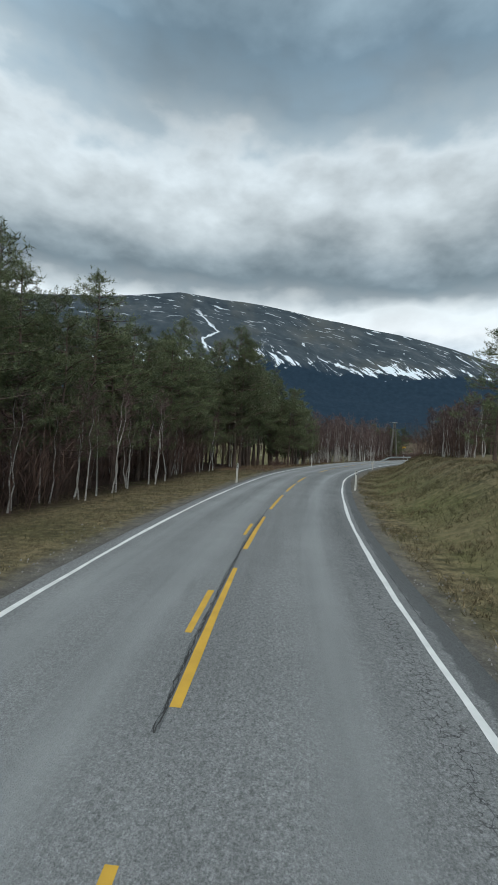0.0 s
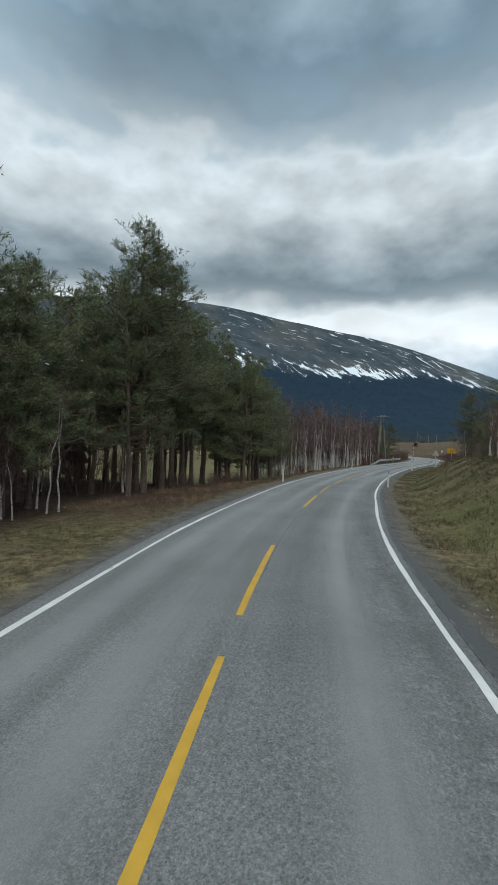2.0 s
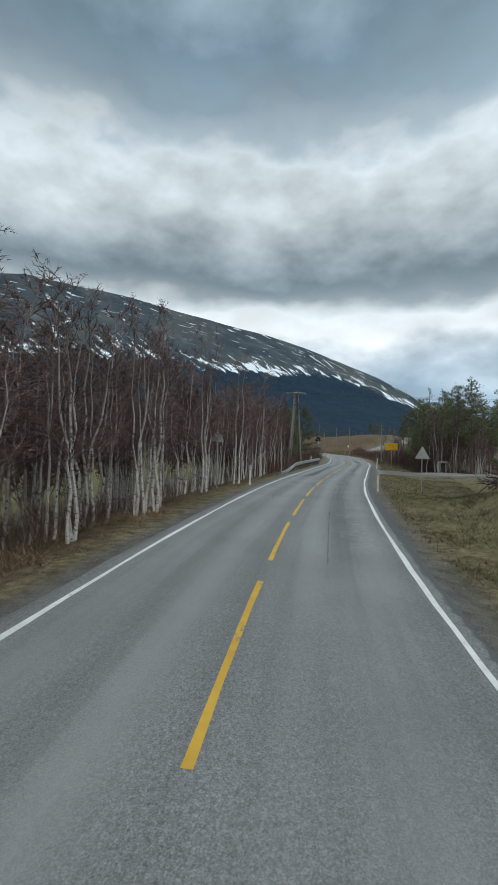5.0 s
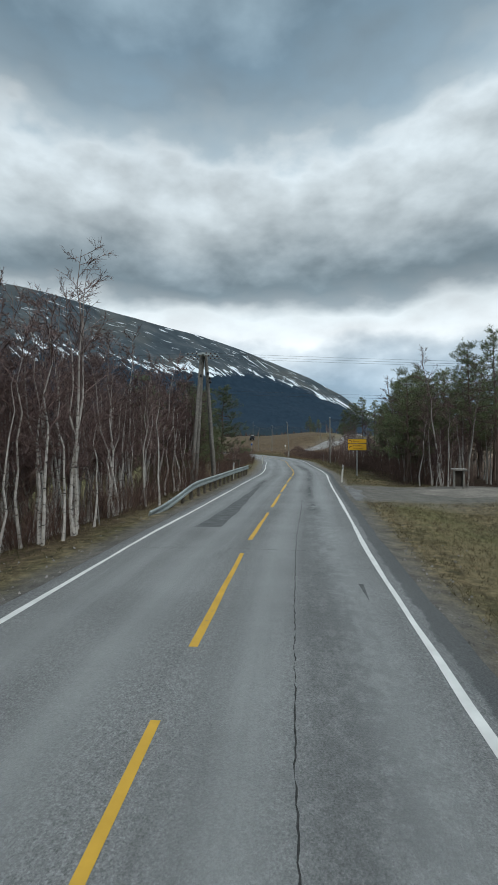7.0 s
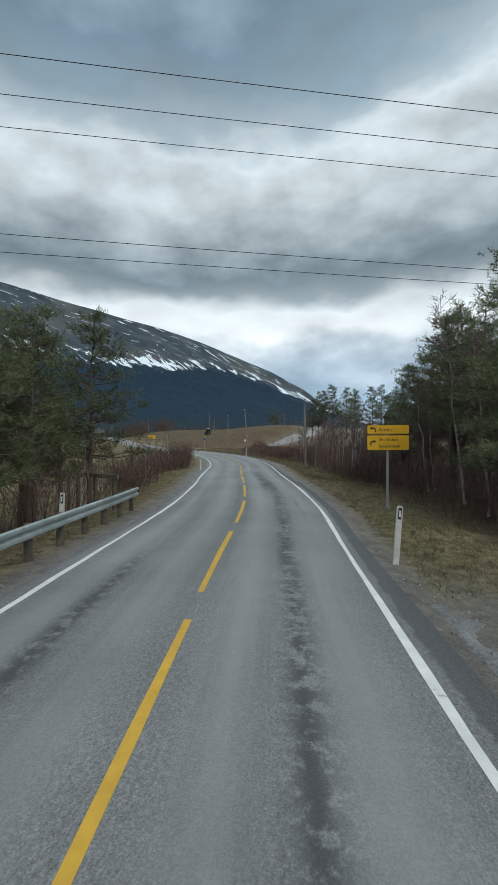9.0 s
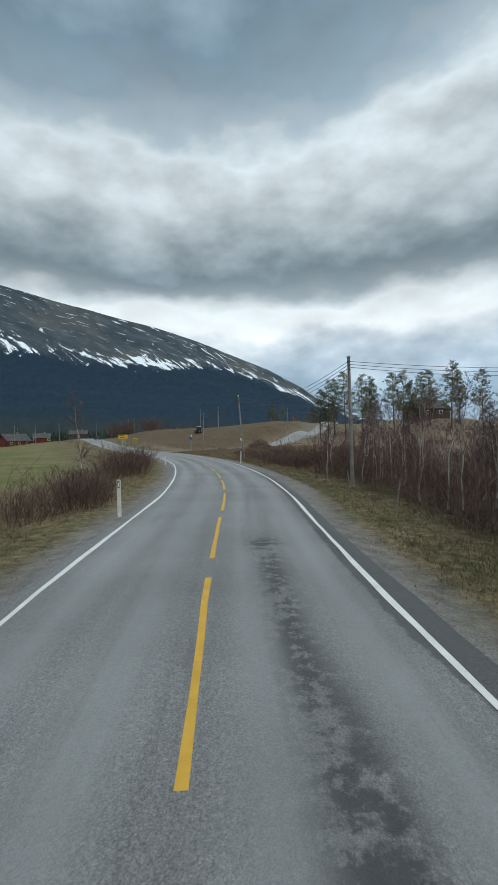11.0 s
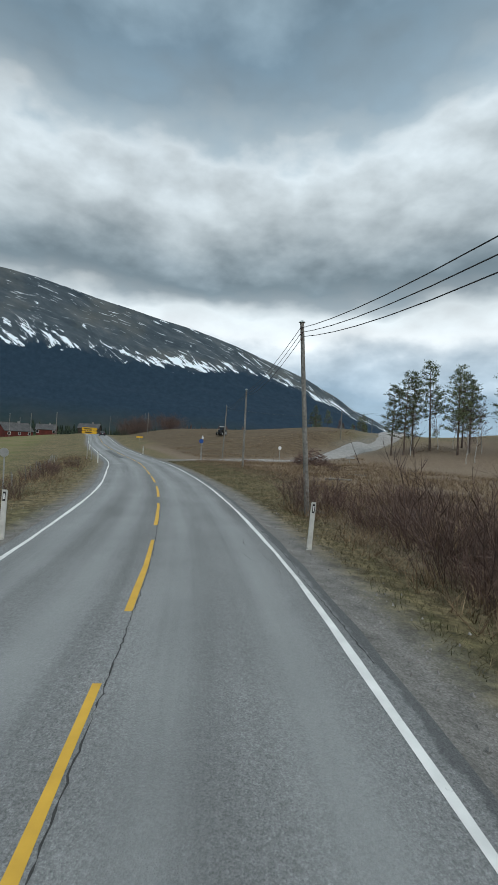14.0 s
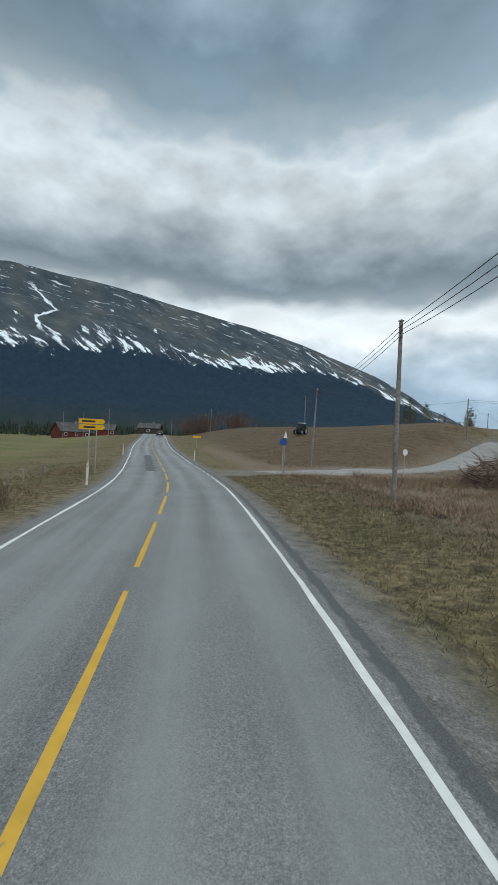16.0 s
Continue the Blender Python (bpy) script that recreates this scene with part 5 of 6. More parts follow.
# bushes on the field side
scatter([BUSH[1]], 7, 148.8, 151.6, -7.2, -5.5, 32, 0.9, 1.1, 0.5)
scatter([BUSH[0], BUSH[2]], 9, 160, 170, -11.0, -5.4, 55, 0.6, 0.9, 0.8)
scatter([BUSH[0], BUSH[2]], 6, 176, 190, -8.0, -5.6, 33, 0.5, 0.75, 0.8)
scatter([BUSH[0], BUSH[2]], 9, 132, 140, -8.2, -5.0, 36, 0.8, 1.1, 0.7)
plant_sd(BIRCH[0], 139.5, -6.6, 0.62)
# the tall pines by the branch road and the copses beyond
rng_ = random.Random(77)
for k, (x, y, sc) in enumerate(((4.5, 236, 1.0), (6.2, 234, 1.08), (8.2, 236, 1.12), (10.5, 233, 1.15), (13.6, 228.5, 1.1), (16.5, 231, 1.05), (20.7, 226, 1.15), (24, 229, 1.05),
                                (27.5, 226, 1.1), (31, 230, 1.0), (34, 225, 1.1), (37.5, 228, 1.05), (41, 224, 1.0), (18, 238, 1.0), (30, 240, 1.0))):
    plant(TALL[k % 3], x, y, sc, rng=rng_)
scatter([BIRCH[0], BIRCH[2]], 8, 196, 214, 48, 66, 34, 0.9, 1.2, 2.0)
rng_ = random.Random(79)
for k in range(8):
    plant(BUSH[3], 27 + rng_.uniform(0, 13), 233 + rng_.uniform(0, 6), rng_.uniform(0.8, 1.2), rng=rng_)
rng_ = random.Random(78)
for k in range(20):
    plant(BUSH[3], -76 + rng_.uniform(0, 22), 312 + rng_.uniform(0, 22), rng_.uniform(1.7, 2.6), rng=rng_)
for k in range(22):
    plant((HAZE + BACK)[k % 5], 12 + rng_.uniform(-14, 60), 330 + rng_.uniform(-16, 40), rng_.uniform(0.6, 0.9), rng=rng_)


for k in range(18):
    x, y = -6 + rng_.uniform(0, 48), 302 + rng_.uniform(0, 26)
    if path_distance(np.array([x]), np.array([y]), BRANCH)[0] > 4:
        plant((BACK + HAZE)[k % 5], x, y, rng_.uniform(0.55, 0.85), rng=rng_)


# woods too far to count: stems and tops along the foot of the fell
def far_woods(name, y0, x0, x1, deep, n, h, mat, label, seed):
    rng = np.random.default_rng(seed)
    g = Geo()
    for _ in range(n):
        x, y = rng.uniform(x0, x1), y0 + rng.uniform(0, deep)
        hh = h * rng.uniform(0.6, 1.15)
        z = land1(x, y) - 0.5
        for k in range(5):
            a, zz = rng.uniform(0, 6.28), hh * (0.15 + 0.16 * k)
            r = hh * 0.17 * (1.15 - k * 0.19)
            for q in range(3):
                w = a + q * 2.09
                g.tri(Vector((x, y, z + zz + hh * 0.28)), Vector((x + math.cos(w) * r, y + math.sin(w) * r, z + zz)), Vector((x + math.cos(w + 1.6) * r, y + math.sin(w + 1.6) * r, z + zz - 0.1)))
        g.tri(Vector((x - 0.1, y, z)), Vector((x + 0.1, y, z)), Vector((x, y, z + hh)))
    return tagged(new(name, g.mesh(name, mat)), label, "woods", kind="stuff")


far_woods("far_woods", 430, -420, 260, 260, 1500, 11, M["spruce"], "dark spruce woods beyond the fields", 3)
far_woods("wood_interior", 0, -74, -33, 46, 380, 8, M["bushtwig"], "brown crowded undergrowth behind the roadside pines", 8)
far_woods("far_copse", 372, -70, 30, 30, 260, 8, M["twig"], "brown leafless copse behind the field", 5)


def grass_stuff(name, n, y0, y1, d0, d1, seed, h, mat, label, width=0.006, blades=4, clump=None):
    rng = np.random.default_rng(seed)
    y = rng.uniform(y0, y1, n)
    s = np.interp(y, CL[:, 1], CS)
    d = rng.uniform(d0, d1, n)
    x, y = on_road(s, d)
    keep = (path_distance(x, y, BY_LANE) > 4.2) & (path_distance(x, y, BRANCH) > 3.0)
    if clump:
        keep &= (np.sin(x * clump) * np.cos(y * clump * 1.1) + rng.uniform(-0.9, 0.9, n)) > 0
    x, y = x[keep], y[keep]
    z = land(x, y) - 0.05
    n = len(x)
    c = np.repeat(np.stack([x, y, z], 1), blades, 0)
    m = len(c)
    c[:, :2] += rng.normal(0, 0.05, (m, 2))
    w = rng.uniform(0, 2 * np.pi, m)
    side = np.stack([np.cos(w), np.sin(w), np.zeros(m)], 1) * (width * rng.uniform(0.6, 1.4, m))[:, None]
    tip = np.stack([rng.normal(0, 0.8, m), rng.normal(0, 0.8, m), np.ones(m)], 1) * (h * rng.uniform(0.4, 1.15, m))[:, None]
    v = np.stack([c - side, c + side, c + tip], 1).reshape(-1, 3)
    me = bpy.data.meshes.new(name)
    me.vertices.add(len(v))
    me.vertices.foreach_set("co", v.astype(np.float32).ravel())
    me.loops.add(len(v))
    me.loops.foreach_set("vertex_index", np.arange(len(v), dtype=np.int32))
    me.polygons.add(m)
    me.polygons.foreach_set("loop_start", np.arange(0, len(v), 3, dtype=np.int32))
    me.polygons.foreach_set("loop_total", np.full(m, 3, dtype=np.int32))
    me.materials.append(mat)
    me.update(calc_edges=True)
    return tagged(new(name, me), label, "grass", kind="stuff")


grass_stuff("verge_grass", 52000, 2, 72, 3.75, 11, 1, 0.15, M["grass"], "tufty yellow-green bank grass", 0.008, 4, 1.6)
grass_stuff("verge_grass", 16000, 2, 37, -9.5, -4.0, 2, 0.10, M["grass"], "short yellow-green verge grass")
grass_stuff("verge_grass", 9000, 48, 128, -6.5, -4.1, 3, 0.10, M["grass"], "short yellow-green verge grass")
grass_stuff("verge_grass", 24000, 72, 128, 3.8, 10, 4, 0.12, M["grass"], "short yellow-green verge grass")
grass_stuff("verge_grass", 42000, 124, 204, 4.15, 10, 5, 0.12, M["grass"], "short yellow-green verge grass")
grass_stuff("verge_grass", 10000, 128, 215, -10, -4.2, 6, 0.12, M["grass"], "short yellow-green verge grass")
grass_stuff("dead_stalks", 15000, 160, 206, 8, 30, 7, 0.55, M["reed"], "brown dead stalks on wet ground", 0.009, 4, 0.6)
grass_stuff("dead_stalks", 30000, 158, 206, 6.8, 24, 27, 0.2, M["straw"], "matted straw-brown dead grass", 0.012, 4, 1.1)
grass_stuff("dead_stalks", 4500, 153, 171, 4.9, 13, 18, 0.45, M["reed"], "brown dead grass beside the pole", 0.01, 4, 0.9)
grass_stuff("dead_stalks", 9000, 207, 236, 12, 60, 17, 0.4, M["reed"], "brown dead grass at the foot of the field", 0.012, 4, 0.5)
grass_stuff("dead_stalks", 6000, 128, 208, -10, -4.7, 8, 0.36, M["reed"], "brown dead stalks along the ditch", 0.008, 4, 0.7)
grass_stuff("dead_stalks", 6000, 35, 68, -9, -4.4, 9, 0.22, M["reed"], "brown dead stalks and brash under the pines", 0.01, 4, 0.9)

# ---- roadside things ----
def edge_post_model():
    """A marker post with a slanting top and a dark reflector plate; two facing ways."""
    t = thing("marker_post", 0, -500, -50)
    g = Geo()
    w = 0.055
    ring = [(w, -0.035), (w, 0.02), (0.03, 0.045), (-0.03, 0.045), (-w, 0.02), (-w, -0.035)]
    g.loft(I4, [[(x, y, -0.2) for x, y in ring], [(x * 0.98, y, 0.97) for x, y in ring], [(x * 0.96, y, 1.04 - y * 0.5) for x, y in ring]])
    part("post", g, M["plastic"], t, "off-white plastic post")
    part("reflector_plate", Geo().box(pose(0, -0.038, 0.90), 0.062, 0.008, 0.22, 0.0), M["black"], t, "black plate")
    part("reflector", Geo().box(pose(0, -0.044, 0.90), 0.03, 0.006, 0.13), M["signwhite"], t, "pale reflector")
    return tagged(t, "white plastic marker post with black reflector plate", "marker post", "marker posts along the road")


POST = edge_post_model()
posts = [(-14.1, 23.4, 4, 2), (-7.55, 25.8, -2, 1), (-19.9, 50.2, 2, -1), (-12.95, 51.0, 3, 2), (-21.4, 78.7, -5, 0), (-14.1, 78.4, 2, -1), (-20.2, 107.2, -3, 2), (-12.68, 104.8, 1, 4),
         (-19.25, 131.6, -2, -1), (-23.0, 161.0, -1, 1), (-15.78, 161.95, 1, 3), (-34.0, 193.9, -2, 0), (-47.0, 222.5, 0, 0), (-37.2, 219.5, 0, 0)]
for k, (x, y, rx, ry) in enumerate(posts):
    m = pose(x, y, land1(x, y) + 0.08, rx, ry, heading(road_at(y)))
    if k:
        copy_thing(POST, m)
    else:
        POST.matrix_basis = m


def guard_rail(y0, y1, d):
    t = thing("guard_rail", *map(float, on_road(road_at(y0), d)), 0.0, 0, "weathered galvanised steel guard rail on wooden posts", "guard rail")
    inv = t.matrix_basis.inverted()
    s0, s1 = road_at(y0), road_at(y1)
    prof = [(0.0, -0.155), (0.045, -0.12), (0.045, -0.06), (-0.02, -0.02), (-0.02, 0.02), (0.045, 0.06), (0.045, 0.12), (0.0, 0.155), (-0.012, 0.15), (-0.035, 0.02), (-0.035, -0.02), (-0.012, -0.15)]
    rings = []
    for s in np.arange(s0, s1 + 0.01, 0.5):
        u = (s - s0) / (s1 - s0)
        drop = 0.62 * (1 - smooth(0, 0.28, u)) ** 1.5
        out = 0.3 * (1 - smooth(0, 0.22, u)) ** 2
        ring = []
        for a, b in prof:
            x, y = on_road(s, d - out + a)
            ring.append(inv @ Vector((float(x), float(y), 0.53 - drop + b)))
        rings.append(ring)
    part("rail_beam", Geo().loft(I4, rings), M["zinc"], t, "grey-green steel beam")
    s = s0 + 2.2
    while s < s1:
        u = (s - s0) / (s1 - s0)
        out = 0.3 * (1 - smooth(0, 0.22, u)) ** 2
        top = 0.66 - 0.62 * (1 - smooth(0, 0.28, u)) ** 1.5
        x, y = on_road(s, d - 0.13 - out)
        z = land1(float(x), float(y)) - 0.2
        part("rail_post", Geo().box(inv @ pose(float(x), float(y), (z + top) / 2, 0, 0, heading(s)), 0.13, 0.16, top - z, 0.02), M["postwood"], t)
        s += 1.33
    return t


guard_rail(89.5, 112.0, -3.75)


def wooden_rail(points, label):
    x0, y0 = points[0]
    z0 = land1(x0, y0)
    t = thing("wooden_rail", x0, y0, z0, 0, label, "fence")
    for (ax, ay), (bx, by) in zip(points, points[1:]):
        L = math.hypot(bx - ax, by - ay)
        turn = math.degrees(math.atan2(by - ay, bx - ax))
        mx, my = (ax + bx) / 2 - x0, (ay + by) / 2 - y0
        part("handrail", Geo().box(pose(mx, my, 1.15, 0, 0, turn), L, 0.10, 0.14), M["postwood"], t)
        for u in (0.08, 0.5, 0.92):
            px, py = ax + (bx - ax) * u, ay + (by - ay) * u
            zb = land1(px, py) - z0 - 0.15
            part("rail_post", Geo().box(pose(px - x0, py - y0, (zb + 1.1) / 2, 0, 0, turn), 0.11, 0.09, 1.1 - zb), M["postwood"], t)
    return t


wooden_rail([(-20.1, 111.8), (-22.2, 113.4), (-25.0, 112.4), (-27.5, 110.6)], "old dark wooden railing behind the guard rail")


# ---- power lines ----
def cable(a, b, sag, r=0.012, label="black overhead power cable"):
    a, b = Vector(a), Vector(b)
    n = 16
    g = Geo().tube([a.lerp(b, k / n) - Vector((0, 0, sag * 4 * (k / n) * (1 - k / n))) for k in range(n + 1)], [r] * (n + 1), 5)
    return tagged(new("power_cable", g.mesh("power_cable", M["black"], True)), label, "cable", "overhead cables")


def round_pole(g, x0, y0, z0, x1, y1, z1, r0, r1):
    return g.tube([(x0 + (x1 - x0) * k / 6, y0 + (y1 - y0) * k / 6, z0 + (z1 - z0) * k / 6) for k in range(7)], [r0 + (r1 - r0) * k / 6 for k in range(7)], 10)


def low_pole(x, y, top, lean, label="grey weathered wooden power pole"):
    z = land1(x, y)
    t = thing("power_pole", x, y, z, 0, label, "power pole", "power poles by the road")
    g = Geo()
    round_pole(g, 0, 0, -0.5, lean[0], lean[1], top - z, 0.105, 0.075)
    part("pole", g, M["pole"], t)
    h = top - z
    part("cap", Geo().tube([(lean[0], lean[1], h - 0.02), (lean[0], lean[1], h + 0.05)], [0.13, 0.05], 10), M["zinc"], t, "grey metal cap")
    for k in range(3):
        part("insulator", Geo().tube([(lean[0], lean[1] - 0.08, h - 0.28 - 0.2 * k), (lean[0] + 0.0, lean[1] - 0.22, h - 0.28 - 0.2 * k)], [0.03, 0.045], 8), M["porcelain"], t)
    return t, Vector((x + lean[0], y + lean[1], top))


pole_tops = []
for x, y, top, lean in ((13, 151, 7.6, (0, 0)), (-9.86, 140.35, 6.35, (-0.1, 0)), (-15.42, 167.6, 7.05, (-0.55, 0.1)), (-19.7, 192.2, 7.45, (0.0, 0.2)), (-25.0, 220.4, 8.1, (0.35, 0)), (-29.5, 262, 11.8, (0, 0))):
    _, tip = low_pole(x, y, top, lean)
    pole_tops.append(tip)
for i, (a, b) in enumerate(zip(pole_tops, pole_tops[1:])):
    for k in range(3):
        off = Vector((-0.05 + 0.05 * k, -0.12 + 0.06 * k, -0.26 - 0.14 * k))
        cable(a + off, b + off, (1.12 if i == 1 else 0.35) + 0.09 * k, 0.012, "black twisted overhead cable between roadside poles")
far_tops = []
for x, y, top in ((-2.6, 252, 10.9), (14, 300, 12.6), (42, 248, 12.0), (32, 340, 13)):
    _, tip = low_pole(x, y, top, (0, 0), "distant grey power pole by the branch road")
    far_tops.append(tip)
for a, b in ((0, 1), (0, 2), (1, 3)):
    for k in range(2):
        cable(far_tops[a] - Vector((0, 0, 0.2 + 0.3 * k)), far_tops[b] - Vector((0, 0, 0.2 + 0.3 * k)), 0.8, 0.014, "distant thin overhead cable")
cable(far_tops[0] - Vector((0, 0, 0.3)), pole_tops[4] - Vector((0, 0, 0.3)), 0.9, 0.014, "distant thin overhead cable")
rng_ = random.Random(5)
for x, y, h in ((-108, 300, 8), (-96, 292, 7.5), (-84, 285, 7.5), (-122, 330, 8), (-70, 330, 7.5), (-60, 300, 7), (-90, 345, 8)):
    low_pole(x, y, land1(x, y) + h, (0, 0), "distant grey power pole by the farm")


def trestle_pole():
    """The tall line pole: three leaning poles, a crossarm and strain insulators."""
    x, y = -21.9, 103.4
    z = land1(x, y)
    t = thing("power_pole", x, y, z, 0, "tall three-legged wooden power pole with crossarm and strain insulators", "power pole")
    h = 8.15 - z
    for bx, by, tx, ty in ((-0.62, 0.1, 0.06, -0.2), (-0.42, 0.45, 0.12, 0.12), (0.72, 1.2, 0.30, 0.05), (0.86, 0.9, 0.36, -0.15)):
        g = Geo()
        round_pole(g, bx, by, -0.4, tx, ty, h, 0.125, 0.09)
        part("pole", g, M["pole"], t)
    part("crossarm", Geo().box(pose(0.2, 0.0, h - 0.05, 0, 0, 6), 0.16, 2.0, 0.12), M["zinc"], t, "grey steel crossarm")
    part("crossarm", Geo().box(pose(0.2, 0.0, h + 0.08, 0, 0, 96), 0.16, 0.9, 0.08), M["zinc"], t, "grey steel crossarm")
    for sx in (-1, 1):
        for yy in (-0.85, 0.0, 0.85):
            for k in range(3):
                a = Vector((0.2 + sx * (0.25 + 0.28 * k), yy, h - 0.02 - 0.02 * k))
                part("insulator", Geo().tube([a, a + Vector((sx * 0.05, 0, 0)), a + Vector((sx * 0.10, 0, 0))], [0.025, 0.06, 0.025], 8), M["porcelain"], t, "brown strain insulator")
            part("string_rod", Geo().tube([(0.2 + sx * 0.05, yy, h), (0.2 + sx * 1.05, yy, h - 0.05)], [0.014, 0.014], 5), M["zinc"], t)
    for k, (dx, dz) in enumerate(((0.05, -1.35), (0.5, -1.2), (0.62, -1.5), (0.66, -1.75))):
        part("junction_fitting", Geo().tube([(dx, -0.2, h + dz - 0.09), (dx, -0.2, h + dz), (dx, -0.2, h + dz + 0.09)], [0.07, 0.09, 0.05], 8), M["black"], t, "black cable fitting")
    return Vector((x + 0.2, y, z + h))


tt = trestle_pole()
for k, yy in enumerate((-0.85, 0.0, 0.85)):
    for sx, end in ((1, Vector((44, 111.5 + yy, 8.3))), (-1, Vector((-95, 94.5 + yy, 7.6)))):
        cable(tt + Vector((sx * 1.1, yy, -0.05)), end + Vector((0, 0, 0)), 0.5 if sx > 0 else 0.8, 0.006, "thin bare power line crossing the road")
for k, z in enumerate((-2.25, -2.45)):
    for sx, end in ((1, Vector((44, 112.2 + 0.3 * k, 6.0))), (-1, Vector((-95, 94.2 + 0.3 * k, 5.4)))):
        cable(tt + Vector((sx * 0.35, 0.1 + 0.3 * k, z)), end, 0.45, 0.006, "thin low power line crossing the road")
for x, y, ln in ((44, 111.5, 8.4), (-95, 94.5, 7.8)):
    low_pole(x, y, ln, (0, 0), "grey wooden power pole in the trees")


# ---- signs ----
def lettering(name, text, size, m, mat, parent, width=None):
    cu = bpy.data.curves.new(name, "FONT")
    cu.body, cu.size, cu.extrude = text, size, 0.0015
    cu.space_character = 1.08
    ob = new(name, cu)
    bpy.context.view_layer.update()
    me = bpy.data.meshes.new_from_object(ob.evaluated_get(bpy.context.evaluated_depsgraph_get()))
    bpy.data.objects.remove(ob)
    me.name = name
    me.materials.clear()
    me.materials.append(mat)
    p = part(name, me, None, parent)
    p.matrix_basis = m
    return p


def arrow(name, m, left, parent):
    """A bent turn arrow."""
    k = -1 if left else 1
    g = Geo()
    pts = [(-0.10, -0.09), (-0.06, -0.09), (-0.06, 0.0), (-0.04, 0.03), (0.03, 0.03), (0.03, -0.01), (0.12, 0.055), (0.03, 0.12), (0.03, 0.08), (-0.05, 0.08), (-0.10, 0.02)]
    if left:
        pts = [(-x, z) for x, z in reversed(pts)]
    n = len(pts)
    for yy in (0.0, -0.003):
        for x, z in pts:
            g.v.append(m @ Vector((x, yy, z)))
    g.f.append(tuple(range(n, 2 * n)))
    g.f.append(tuple(reversed(range(n))))
    for i in range(n):
        j = (i + 1) % n
        g.f.append((i, j, n + j, n + i))
    return part(name, g, M["black"], parent)


def plate(g, m, w, h, t=0.03, r=0.04):
    ring = []
    for cx, cz, a0 in ((w / 2 - r, h / 2 - r, 0), (-w / 2 + r, h / 2 - r, 90), (-w / 2 + r, -h / 2 + r, 180), (w / 2 - r, -h / 2 + r, 270)):
        for k in range(4):
            a = radians(a0 + 30 * k)
            ring.append((cx + math.cos(a) * r, cz + math.sin(a) * r))
    return g.loft(m, [[(x, t / 2, z) for x, z in ring], [(x, -t / 2, z) for x, z in ring]])


def direction_sign():
    x, y = -10.5, 112.35
    z = land1(x, y)
    t = thing("direction_sign", x, y, z, -2, "yellow two-panel direction sign with black arrows on grey post", "road sign")
    top = 2.87 - z
    part("post", Geo().tube([(0, 0, -0.3), (0, 0, top - 0.05)], [0.045, 0.045], 10), M["signback"], t, "grey steel post")
    part("foot", Geo().tube([(0, 0, -0.05), (0, 0, 0.05)], [0.11, 0.09], 10), M["concrete"], t, "concrete foot")
    W = 1.52
    for zc, h in ((top - 0.17, 0.34), (top - 0.65, 0.56)):
        panel = part("sign_panel", plate(Geo(), pose(0, -0.07, zc), W, h), M["black"], t, "yellow panel with black border")
        part("sign_face", plate(Geo(), pose(0, -0.088, zc), W - 0.035, h - 0.035, 0.006), M["signyellow"], panel, "yellow sign face")
    arrow("arrow", pose(-0.54, -0.093, top - 0.18), True, t)
    arrow("arrow", pose(-0.54, -0.093, top - 0.66), False, t)
    lettering("lettering", "Auma", 0.19, pose(-0.34, -0.093, top - 0.235, 90), M["black"], t)
    lettering("lettering", "Sivildalen", 0.17, pose(-0.34, -0.093, top - 0.585, 90), M["black"], t)
    lettering("lettering", "Strømmen", 0.17, pose(-0.34, -0.093, top - 0.825, 90), M["black"], t)
    return t


direction_sign()


def arrow_board():
    """Two stacked pointed boards on two legs, at the far junction; their writing is too small to read."""
    x, y = -37.5, 199.9
    z = land1(x, y)
    t = thing("direction_sign", x, y, z, 14, "yellow stacked arrow-shaped direction boards on two posts", "road sign")
    top = 3.42 - z
    for px in (-0.16, 0.30):
        part("post", Geo().tube([(px, 0.05, -0.3), (px, 0.05, top - 0.1)], [0.035, 0.035], 8), M["signback"], t, "grey steel post")
    for k in range(2):
        zc = top - 0.18 - 0.37 * k
        ring = [(-0.82, -0.16), (0.70, -0.16), (0.84, 0.0), (0.70, 0.16), (-0.82, 0.16)]
        b = part("sign_board", Geo().loft(pose(0, 0, zc), [[(a, 0.012, c) for a, c in ring], [(a, -0.012, c) for a, c in ring]]), M["signyellow"], t, "yellow arrow board")
        part("writing_bar", Geo().box(pose(-0.22 + 0.08 * k, -0.017, zc), 0.85 - 0.1 * k, 0.004, 0.11), M["black"], b, "unreadable black writing")
    return t


arrow_board()


def simple_sign(name, x, y, rz, h, shape, mat, label, size=0.6, category="road sign"):
    z = land1(x, y)
    t = thing(name, x, y, z, rz, label, category)
    part("post", Geo().tube([(0, 0, -0.3), (0, 0, h)], [0.03, 0.03], 8), M["signback"], t, "grey steel post")
    n = {"triangle": 3, "disc": 20, "board": 4}[shape]
    if n == 4:
        ring = [(-size, -0.16), (size, -0.16), (size, 0.16), (-size, 0.16)]
    else:
        ring = [(math.cos(2 * math.pi * k / n + math.pi / 2) * size * 0.6, math.sin(2 * math.pi * k / n + math.pi / 2) * size * 0.6) for k in range(n)]
    zc = h - (0.1 if n == 4 else size * 0.3)
    part("plate", Geo().loft(pose(0, -0.045, zc), [[(a, 0.012, c) for a, c in ring], [(a, -0.012, c) for a, c in ring]]), mat, t)
    return t


